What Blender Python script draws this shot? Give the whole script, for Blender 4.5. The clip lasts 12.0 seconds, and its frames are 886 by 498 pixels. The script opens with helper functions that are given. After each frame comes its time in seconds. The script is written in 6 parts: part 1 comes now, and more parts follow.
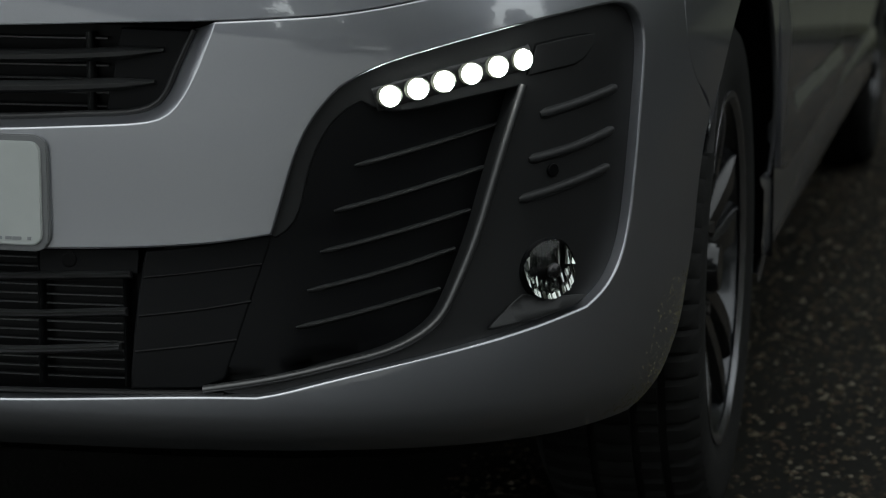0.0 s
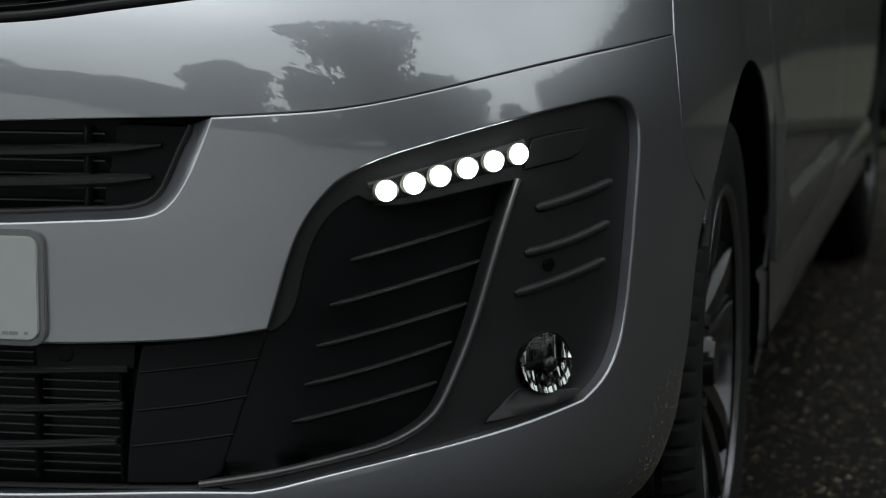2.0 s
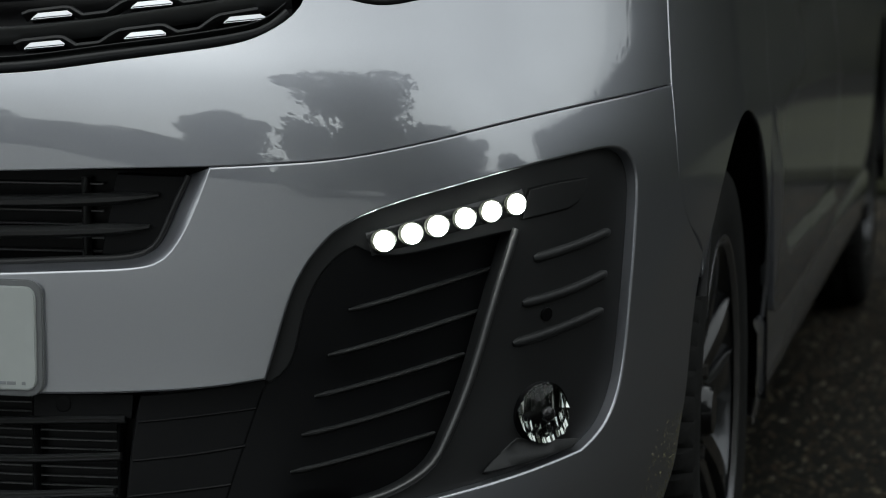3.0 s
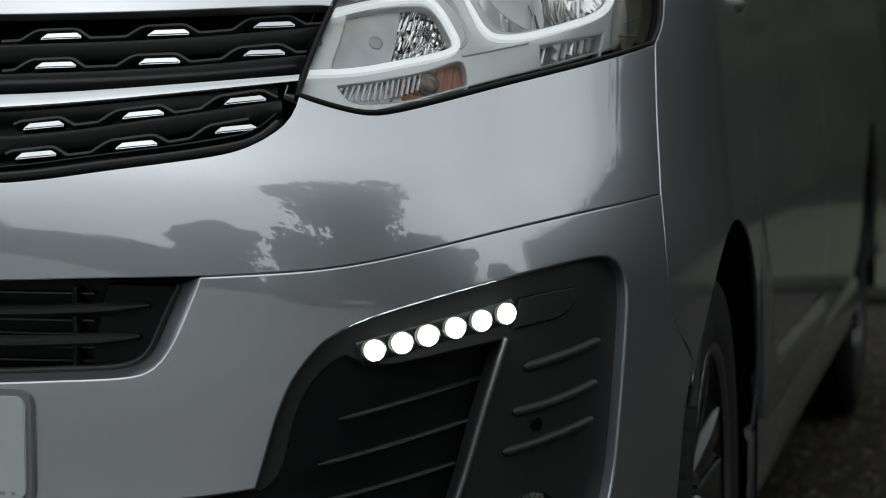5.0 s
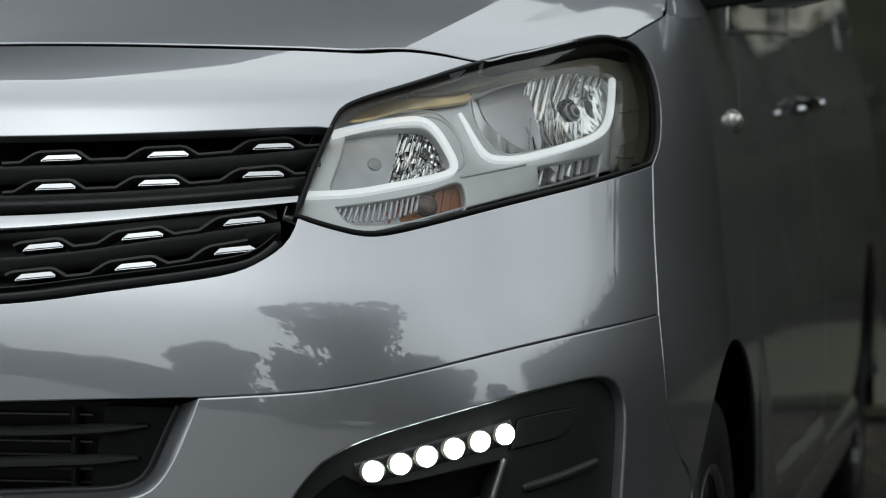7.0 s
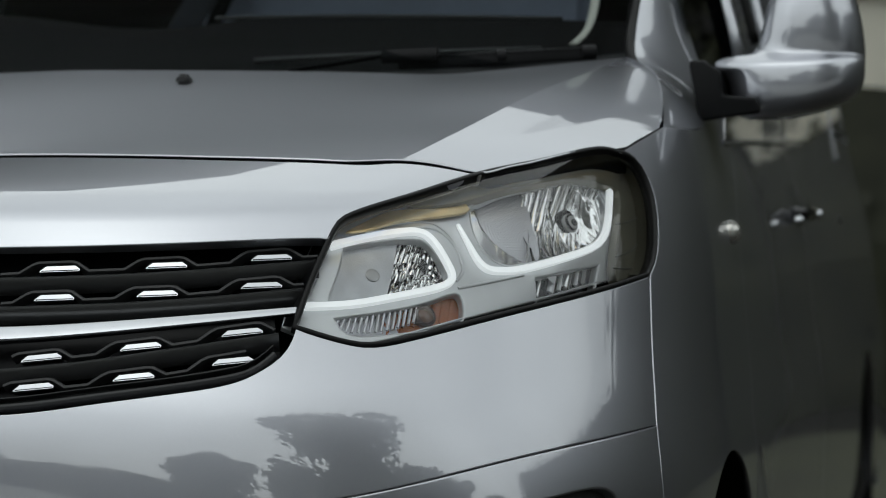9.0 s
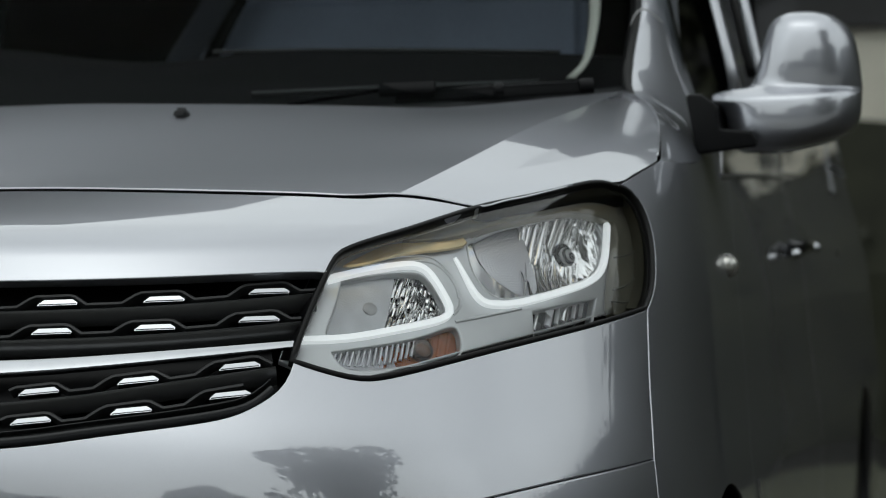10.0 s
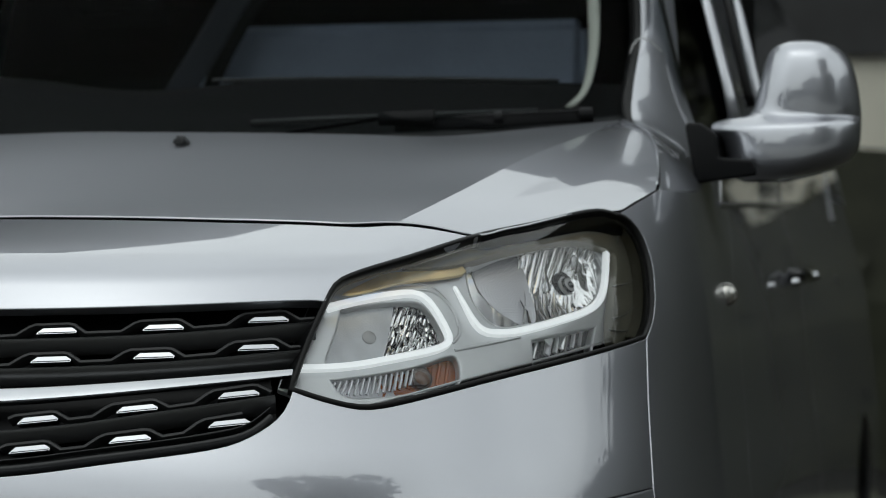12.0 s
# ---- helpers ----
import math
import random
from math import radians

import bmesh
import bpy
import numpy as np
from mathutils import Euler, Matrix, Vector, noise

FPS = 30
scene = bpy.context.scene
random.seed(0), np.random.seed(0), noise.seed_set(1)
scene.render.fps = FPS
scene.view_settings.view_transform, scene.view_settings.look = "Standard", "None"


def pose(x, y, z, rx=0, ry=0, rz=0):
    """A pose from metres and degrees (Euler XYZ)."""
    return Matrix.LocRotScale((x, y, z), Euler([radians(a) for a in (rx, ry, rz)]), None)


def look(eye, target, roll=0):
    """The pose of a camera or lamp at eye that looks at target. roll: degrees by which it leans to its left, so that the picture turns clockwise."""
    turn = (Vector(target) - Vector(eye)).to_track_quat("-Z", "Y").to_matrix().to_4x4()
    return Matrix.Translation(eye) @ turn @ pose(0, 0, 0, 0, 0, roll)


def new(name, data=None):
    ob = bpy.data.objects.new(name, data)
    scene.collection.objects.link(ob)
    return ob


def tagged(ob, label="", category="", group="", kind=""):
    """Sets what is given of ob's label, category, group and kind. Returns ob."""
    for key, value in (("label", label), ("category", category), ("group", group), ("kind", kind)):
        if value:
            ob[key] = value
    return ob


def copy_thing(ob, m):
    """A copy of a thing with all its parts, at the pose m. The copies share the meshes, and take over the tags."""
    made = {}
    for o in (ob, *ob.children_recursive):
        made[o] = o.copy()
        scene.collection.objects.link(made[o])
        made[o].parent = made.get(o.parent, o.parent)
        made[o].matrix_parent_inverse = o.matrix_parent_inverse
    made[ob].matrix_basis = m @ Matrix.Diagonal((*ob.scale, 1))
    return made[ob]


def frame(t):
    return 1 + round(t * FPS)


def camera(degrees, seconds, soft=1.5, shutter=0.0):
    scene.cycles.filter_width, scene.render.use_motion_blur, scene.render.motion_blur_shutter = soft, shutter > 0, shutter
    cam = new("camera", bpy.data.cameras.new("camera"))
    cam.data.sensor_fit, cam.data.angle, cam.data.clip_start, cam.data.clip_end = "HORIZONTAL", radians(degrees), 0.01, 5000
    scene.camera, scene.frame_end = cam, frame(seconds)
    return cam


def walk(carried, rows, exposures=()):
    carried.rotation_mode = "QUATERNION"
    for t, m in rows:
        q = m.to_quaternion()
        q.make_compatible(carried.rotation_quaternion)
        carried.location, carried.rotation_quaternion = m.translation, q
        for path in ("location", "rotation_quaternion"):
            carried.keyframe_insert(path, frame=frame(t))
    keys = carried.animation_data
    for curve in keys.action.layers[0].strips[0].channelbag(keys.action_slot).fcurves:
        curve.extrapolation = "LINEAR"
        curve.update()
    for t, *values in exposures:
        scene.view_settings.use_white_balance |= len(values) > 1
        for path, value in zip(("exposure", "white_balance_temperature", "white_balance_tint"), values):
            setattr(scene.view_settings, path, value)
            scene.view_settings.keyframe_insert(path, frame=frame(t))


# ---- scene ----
# ---- camera: on a tripod, tilting up from the bumper to the bonnet ----
cam = camera(19.0, 12.0, 1.1)
YAW, EYE_POINT = 12.6, Vector((1.2839, -2.5894, 0.9949))
# seconds, tilt, turn, roll in degrees
TILTS = [
    (0.0, -10.400, 0.000, 0.000),
    (0.5, -9.956, -0.008, -0.011),
    (1.0, -9.428, -0.032, -0.040),
    (1.5, -8.913, -0.067, -0.015),
    (2.0, -8.400, -0.086, -0.100),
    (2.5, -7.903, -0.104, -0.067),
    (3.0, -7.338, -0.135, -0.101),
    (5.0, -5.017, -0.352, -0.104),
    (5.5, -4.468, -0.367, -0.121),
    (6.0, -3.795, -0.381, -0.151),
    (6.5, -3.142, -0.391, -0.138),
    (7.0, -2.461, -0.393, -0.147),
    (9.0, -0.114, -0.442, -0.136),
    (9.5, 0.268, -0.472, -0.127),
    (10.0, 0.596, -0.500, -0.146),
    (10.5, 0.836, -0.516, -0.132),
    (11.0, 1.020, -0.517, -0.135),
    (11.5, 1.144, -0.518, -0.127),
    (12.0, 1.200, -0.517, -0.089),
]


def eye_pose(tilt, turn, roll):
    lift = radians(tilt + 10.4)
    back = -0.121 * lift
    eye = EYE_POINT + Vector((-math.sin(radians(YAW)) * back, math.cos(radians(YAW)) * back, 0.0723 * lift))
    return pose(*eye, 90 + tilt, 0, YAW + turn) @ pose(0, 0, 0, 0, 0, roll)


walk(cam, [(t, eye_pose(*angles)) for t, *angles in TILTS], exposures=[(0.0, 0.0, 6150, 3), (12.0, 0.0, 6150, 3)])
cam.data.dof.use_dof, cam.data.dof.focus_distance, cam.data.dof.aperture_fstop = True, 2.87, 7.1

# ---- world and sun: an overcast day ----
world = bpy.data.worlds.new("overcast_sky")
scene.world = world
world.use_nodes = True
wt = world.node_tree
sky = wt.nodes.new("ShaderNodeTexSky")
sky.sky_type, sky.sun_disc = "NISHITA", False
sky.sun_elevation, sky.sun_rotation = radians(62), radians(200)
sky.air_density, sky.dust_density, sky.ozone_density = 1.0, 8.0, 1.0
soft = wt.nodes.new("ShaderNodeHueSaturation")
soft.inputs["Saturation"].default_value = 0.25
wt.links.new(sky.outputs[0], soft.inputs["Color"])
# a high sheet of thin uneven cloud over the whole sky
cloud_at, cloud, cloud_mix = (wt.nodes.new("ShaderNode" + k) for k in ("TexCoord", "TexNoise", "MixRGB"))
cloud.inputs["Scale"].default_value, cloud.inputs["Detail"].default_value = 2.2, 6.0
cloud_tone = wt.nodes.new("ShaderNodeMapRange")
cloud_tone.inputs["From Min"].default_value, cloud_tone.inputs["From Max"].default_value = 0.3, 0.7
cloud_tone.inputs["To Min"].default_value, cloud_tone.inputs["To Max"].default_value = 5.2, 8.0
cloud_mix.inputs[0].default_value = 0.85
wt.links.new(cloud_at.outputs["Generated"], cloud.inputs["Vector"])
wt.links.new(cloud.outputs["Fac"], cloud_tone.inputs["Value"])
wt.links.new(soft.outputs[0], cloud_mix.inputs[1])
wt.links.new(cloud_tone.outputs[0], cloud_mix.inputs[2])
wt.links.new(cloud_mix.outputs[0], wt.nodes["Background"].inputs[0])
wt.nodes["Background"].inputs[1].default_value = 0.13
sun = new("sun", bpy.data.lights.new("sun", "SUN"))
sun.data.energy, sun.data.angle, sun.data.color = 0.5, radians(178), (1.0, 0.97, 0.92)
sun.matrix_world = look((-2.0, -5.0, 11.0), (0, 0, 0))


# ---- materials ----
def shader(name, colour, rough=0.5, metal=0.0, coat=0.0, spec=0.5, grain=0.0, grain_size=200.0, spread=0.0, spread_size=3.0, bump=0.0, bump_size=400.0, coat_rough=0.03, rough_spread=0.0):
    """A Principled material with fine grain, broad stains and relief, in metres of the object."""
    m = bpy.data.materials.new(name)
    m.use_nodes = True
    nt = m.node_tree
    b = nt.nodes["Principled BSDF"]
    b.inputs["Base Color"].default_value = (*colour, 1)
    b.inputs["Roughness"].default_value, b.inputs["Metallic"].default_value = rough, metal
    b.inputs["Coat Weight"].default_value, b.inputs["Coat Roughness"].default_value = coat, coat_rough
    b.inputs["Specular IOR Level"].default_value = spec
    co = nt.nodes.new("ShaderNodeTexCoord")

    def noise_at(size, detail=3.0):
        n = nt.nodes.new("ShaderNodeTexNoise")
        n.inputs["Scale"].default_value, n.inputs["Detail"].default_value = size, detail
        nt.links.new(co.outputs["Object"], n.inputs["Vector"])
        return n.outputs["Fac"]

    last = None
    for amount, size in ((grain, grain_size), (spread, spread_size)):
        if amount:
            mul = nt.nodes.new("ShaderNodeMapRange")
            mul.inputs["From Min"].default_value, mul.inputs["From Max"].default_value = 0.25, 0.75
            mul.inputs["To Min"].default_value, mul.inputs["To Max"].default_value = 1 - amount, 1 + amount
            nt.links.new(noise_at(size), mul.inputs["Value"])
            mix = nt.nodes.new("ShaderNodeVectorMath")
            mix.operation = "SCALE"
            if last is None:
                mix.inputs[0].default_value = colour
            else:
                nt.links.new(last, mix.inputs[0])
            nt.links.new(mul.outputs[0], mix.inputs["Scale"])
            last = mix.outputs[0]
    if last is not None:
        nt.links.new(last, b.inputs["Base Color"])
    if rough_spread:
        mr = nt.nodes.new("ShaderNodeMapRange")
        mr.inputs["To Min"].default_value, mr.inputs["To Max"].default_value = rough - rough_spread, rough + rough_spread
        nt.links.new(noise_at(14.0, 5.0), mr.inputs["Value"])
        nt.links.new(mr.outputs[0], b.inputs["Roughness"])
    if bump:
        bp = nt.nodes.new("ShaderNodeBump")
        bp.inputs["Strength"].default_value, bp.inputs["Distance"].default_value = bump, 0.002
        nt.links.new(noise_at(bump_size), bp.inputs["Height"])
        nt.links.new(bp.outputs[0], b.inputs["Normal"])
    return m


def clear_sheet(name, tint, gloss_rough=0.0, ior=1.5):
    """Thin clear sheet: lets light through, reflects by Fresnel."""
    m = bpy.data.materials.new(name)
    m.use_nodes = True
    nt = m.node_tree
    nt.nodes.remove(nt.nodes["Principled BSDF"])
    tr, gl, mx, fr = (nt.nodes.new("ShaderNode" + k) for k in ("BsdfTransparent", "BsdfGlossy", "MixShader", "Fresnel"))
    tr.inputs[0].default_value = (*tint, 1)
    gl.inputs["Roughness"].default_value, fr.inputs["IOR"].default_value = gloss_rough, ior
    nt.links.new(fr.outputs[0], mx.inputs[0])
    nt.links.new(tr.outputs[0], mx.inputs[1])
    nt.links.new(gl.outputs[0], mx.inputs[2])
    nt.links.new(mx.outputs[0], nt.nodes["Material Output"].inputs[0])
    return m


def lamp_shader(name, colour, strength):
    m = shader(name, (0.8, 0.8, 0.8), 0.3)
    b = m.node_tree.nodes["Principled BSDF"]
    b.inputs["Emission Color"].default_value, b.inputs["Emission Strength"].default_value = (*colour, 1), strength
    return m


PAINT = shader("silver_paint", (0.402, 0.412, 0.452), 0.39, 0.92, 1.0, grain=0.05, grain_size=1500.0, spread=0.03, spread_size=2.0, coat_rough=0.015)
PAINT.node_tree.nodes["Principled BSDF"].inputs["Coat IOR"].default_value = 2.5
PLASTIC = shader("black_grained_plastic", (0.0135, 0.0138, 0.0145), 0.44, spec=0.42, grain=0.2, grain_size=900.0, spread=0.15, spread_size=7.0, bump=0.15, bump_size=1800.0, rough_spread=0.1)
# lighter, glossier copy of PLASTIC: lit edges of bars and slats in the colour
SLAT = shader("lit_edge_black_plastic", (0.026, 0.0265, 0.027), 0.28, spec=0.9, grain=0.2, grain_size=900.0, bump=0.08, bump_size=1500.0)
# darker than PLASTIC: holds the shade of recessed trim, also serves black fittings
TRIM_DARK = shader("black_and_shaded_plastic", (0.0052, 0.0054, 0.0060), 0.42, spec=0.15, spread=0.15, spread_size=8.0, bump=0.08, bump_size=1500.0)
# near-black, for black parts and for the shade inside recesses and wells
DARK = shader("black_plastic_and_recess_shade", (0.003, 0.003, 0.0035), 0.3, spec=0.15, spread=0.2, spread_size=9.0)
GLOSS_BLACK = shader("gloss_black", (0.008, 0.008, 0.009), 0.12, coat=0.5)
SEAL = shader("black_rubber_seal", (0.004, 0.004, 0.004), 0.45, spec=0.2)
CHROME = shader("bright_chrome", (0.54, 0.55, 0.57), 0.06, 1.0, spread=0.04, spread_size=40.0)
SATIN = shader("satin_silver_lamp_trim", (0.66, 0.67, 0.68), 0.28, 0.5, spread=0.06, spread_size=20.0)
REFLECTOR = shader("lamp_reflector", (0.86, 0.86, 0.86), 0.07, 1.0)
DIFFUSER = shader("pale_lamp_diffuser", (0.50, 0.51, 0.53), 0.28, 0.35, bump=0.25, bump_size=500.0, spread=0.15, spread_size=40.0)
FROSTED = shader("ribbed_reflector", (0.80, 0.80, 0.84), 0.25, 0.45, bump=0.2, bump_size=900.0)
BULB_METAL = shader("grey_bulb_shield", (0.42, 0.42, 0.42), 0.4, 0.3)
TINT = shader("amber_stress_tint", (0.74, 0.60, 0.34), 0.35, 0.5, spread=0.3, spread_size=22.0)
CONTOUR = shader("smoked_contour_plastic", (0.22, 0.22, 0.20), 0.3, 0.5, coat=0.5)
SMOKE = shader("smoked_lamp_trim", (0.012, 0.012, 0.013), 0.25, coat=0.4)
OILY = shader("smoked_iridescent_cover", (0.20, 0.19, 0.15), 0.28, 0.4, spread=0.4, spread_size=9.0)
film_noise, film_range = (OILY.node_tree.nodes.new("ShaderNode" + k) for k in ("TexNoise", "MapRange"))
film_noise.inputs["Scale"].default_value, film_noise.inputs["Detail"].default_value, film_noise.inputs["Distortion"].default_value = 7.0, 1.0, 1.2
film_range.inputs["From Min"].default_value, film_range.inputs["From Max"].default_value = 0.3, 0.7
film_range.inputs["To Min"].default_value, film_range.inputs["To Max"].default_value = 280.0, 900.0
OILY.node_tree.links.new(film_noise.outputs["Fac"], film_range.inputs["Value"])
OILY.node_tree.links.new(film_range.outputs[0], OILY.node_tree.nodes["Principled BSDF"].inputs["Thin Film Thickness"])
OILY.node_tree.nodes["Principled BSDF"].inputs["Thin Film IOR"].default_value = 1.5
LED_CUP = shader("lamp_cup", (0.16, 0.16, 0.13), 0.25, 0.5)
FOG_MIRROR = shader("fog_reflector_metal", (0.62, 0.65, 0.62), 0.10, 1.0)
WHITE_GUIDE = lamp_shader("lit_light_guide", (1.0, 1.0, 1.0), 0.55)
LED = lamp_shader("daylight_led", (1.0, 1.0, 0.93), 16.0)
AMBER = shader("amber_bulb_cover", (0.33, 0.080, 0.006), 0.25, coat=0.3, grain=0.3, grain_size=160.0)
RUBBER = shader("tyre_rubber", (0.015, 0.015, 0.0145), 0.85, spec=0.2, grain=0.25, grain_size=600.0, spread=0.25, spread_size=12.0, bump=0.25, bump_size=500.0)
ALLOY = shader("silver_alloy", (0.075, 0.077, 0.082), 0.22, 0.85, coat=0.4, spread=0.12, spread_size=14.0)
BRIGHT_ALLOY = shader("machined_alloy", (0.34, 0.34, 0.36), 0.25, 0.95)
ALLOY_DARK = shader("dark_alloy", (0.012, 0.012, 0.013), 0.22, 0.4, coat=0.6)
STEEL = shader("worn_steel", (0.11, 0.105, 0.1), 0.45, 0.9, spread=0.3, spread_size=20.0)
PLATE = shader("white_reflective_plate", (0.44, 0.465, 0.455), 0.4, coat=0.2, spread=0.03, spread_size=30.0)
INK = shader("grey_ink", (0.25, 0.26, 0.27), 0.5)
# cabin colours are near-black to hold the shade behind the windscreen
CABIN = shader("cabin_shade_lining", (0.006, 0.006, 0.006), 0.8, spec=0.1)
TRIM_GREY = shader("shade_dark_dashboard", (0.006, 0.006, 0.0056), 0.7, spec=0.2, spread=0.2, spread_size=6.0, bump=0.2)
DASH_GLINT = shader("dash_reflection_line", (0.06, 0.06, 0.058), 0.5, spread=0.2, spread_size=8.0)
CREAM = shader("pale_pillar_trim", (0.85, 0.83, 0.72), 0.7, spread=0.05, spread_size=10.0)
LENS = clear_sheet("clear_lamp_lens", (0.97, 0.98, 0.98), ior=1.5)
# the moulded lamp lens: stress colours in the plastic along its upper edge
LAMP_LENS = clear_sheet("stressed_lamp_lens", (0.97, 0.98, 0.98), ior=1.5)
nt = LAMP_LENS.node_tree
stress, tints, ripple, spot, total = (nt.nodes.new("ShaderNode" + k) for k in ("Attribute", "ValToRGB", "TexNoise", "TexCoord", "Math"))
stress.attribute_name = "stress"
ripple.inputs["Scale"].default_value = 14.0
total.operation = "MULTIPLY_ADD"
total.inputs[1].default_value = 0.45
for at, tone in ((0.08, (0.86, 0.68, 0.48, 1)), (0.26, (0.96, 0.84, 0.62, 1)), (0.42, (0.97, 0.92, 0.78, 1)), (0.55, (0.78, 0.84, 0.98, 1)), (0.70, (0.97, 0.94, 0.93, 1))):
    tints.color_ramp.elements.new(at).color = tone
tints.color_ramp.elements[0].color, tints.color_ramp.elements[-1].color = (0.5, 0.42, 0.5, 1), (0.97, 0.98, 0.98, 1)
nt.links.new(spot.outputs["Object"], ripple.inputs["Vector"])
nt.links.new(ripple.outputs["Fac"], total.inputs[0])
nt.links.new(stress.outputs["Fac"], total.inputs[2])
nt.links.new(total.outputs[0], tints.inputs[0])
nt.links.new(tints.outputs[0], nt.nodes["Transparent BSDF"].inputs[0])
SCREEN = clear_sheet("windscreen_glass", (0.58, 0.61, 0.62), ior=1.07)
WINDOW_BLACK = shader("dark_side_window", (0.004, 0.004, 0.0045), 0.02, spec=0.9, coat=1.0)
SIDE_GLASS = clear_sheet("side_glass", (0.35, 0.38, 0.37), ior=1.5)

# ---- mesh helpers ----
van = new("panel_van")
van.location = (0, 2.45, 0)
tagged(van, "metallic silver panel van with its daylight lamps lit, parked on gravel", "van")
van_back = Matrix.Translation((0, -2.45, 0))


def obj(name, verts, faces, material, parent=None, normals=None, label="", flat=False):
    me = bpy.data.meshes.new(name)
    me.from_pydata([tuple(map(float, v)) for v in verts], [], faces)
    me.polygons.foreach_set("use_smooth", [not flat] * len(me.polygons))
    me.materials.append(material)
    me.update()
    if normals is not None:
        me.normals_split_custom_set_from_vertices([tuple(map(float, n)) for n in normals])
    ob = new(name, me)
    if parent is not None:
        ob.parent = parent
        ob.matrix_parent_inverse = van_back.copy() if parent is van else Matrix()
    if label:
        ob["label"] = label
    return ob


def part(name, bm, material, parent=None, label="", smooth=False, angle=None):
    me = bpy.data.meshes.new(name)
    bmesh.ops.recalc_face_normals(bm, faces=bm.faces)
    bm.to_mesh(me)
    bm.free()
    me.polygons.foreach_set("use_smooth", [smooth or angle is not None] * len(me.polygons))
    if angle is not None:
        me.set_sharp_from_angle(angle=radians(angle))
    me.materials.append(material)
    ob = new(name, me)
    if parent is not None:
        ob.parent = parent
        ob.matrix_parent_inverse = van_back.copy() if parent is van else Matrix()
    if label:
        ob["label"] = label
    return ob


def group_part(name, parent, label=""):
    ob = new(name)
    ob.parent, ob.matrix_parent_inverse = parent, van_back.copy() if parent is van else Matrix()
    if label:
        ob["label"] = label
    return ob


def arrays_of(ob_parts):
    verts, faces, normals = [], [], []
    for v, f, n in ob_parts:
        k = sum(map(len, verts))
        verts.append(np.asarray(v))
        normals.append(np.asarray(n))
        faces += [tuple(i + k for i in q) for q in f]
    return np.concatenate(verts), faces, np.concatenate(normals)


def mirrored(v, f, n):
    flip = np.array([-1, 1, 1])
    return v * flip, [tuple(reversed(q)) for q in f], n * flip


def curve(points, step=0.012):
    """A smooth line through the points, sampled about every step."""
    p = np.asarray(points, float)
    if len(p) == 2:
        k = max(2, int(np.linalg.norm(p[1] - p[0]) / step) + 1)
        return p[0] + (p[1] - p[0]) * np.linspace(0, 1, k)[:, None]
    s = np.concatenate([[0], np.cumsum(np.linalg.norm(np.diff(p, axis=0), axis=1) ** 0.5)])
    fs = [spline1(s, p[:, i]) for i in range(p.shape[1])]
    fine = np.stack([f(np.linspace(0, s[-1], 40 * len(p))) for f in fs], 1)
    a = np.concatenate([[0], np.cumsum(np.linalg.norm(np.diff(fine, axis=0), axis=1))])
    k = max(3, int(a[-1] / step) + 1)
    at = np.linspace(0, a[-1], k)
    return np.stack([np.interp(at, a, fine[:, i]) for i in range(p.shape[1])], 1)


def chain(*lines):
    out = []
    for line in lines:
        line = np.asarray(line, float)
        if out and np.linalg.norm(out[-1][-1] - line[0]) < 1e-3:
            line = line[1:]
        out.append(line)
    pts = np.concatenate(out)
    if np.linalg.norm(pts[0] - pts[-1]) < 1e-3:
        pts = pts[:-1]
    return pts


def inset(loop, d):
    """The closed loop moved inwards by d; points on the middle line stay on it."""
    a = np.asarray(loop, float)
    area = np.sum(a[:, 0] * np.roll(a[:, 1], -1) - a[:, 1] * np.roll(a[:, 0], -1))
    if area < 0:
        a = a[::-1]
    t = np.roll(a, -1, 0) - np.roll(a, 1, 0)
    t /= np.linalg.norm(t, axis=1, keepdims=True) + 1e-12
    b = a + d * np.stack([-t[:, 1], t[:, 0]], 1)
    b[np.abs(a[:, 0]) < 1e-4, 0] = 0
    return b


def inside(poly, pts):
    x, y = pts[:, 0:1], pts[:, 1:2]
    a, b = poly, np.roll(poly, -1, 0)
    with np.errstate(divide="ignore", invalid="ignore"):
        hit = ((a[:, 1] > y) != (b[:, 1] > y)) & (x < (b[:, 0] - a[:, 0]) * (y - a[:, 1]) / (b[:, 1] - a[:, 1]) + a[:, 0])
    return hit.sum(1) % 2 == 1


from mathutils.geometry import delaunay_2d_cdt


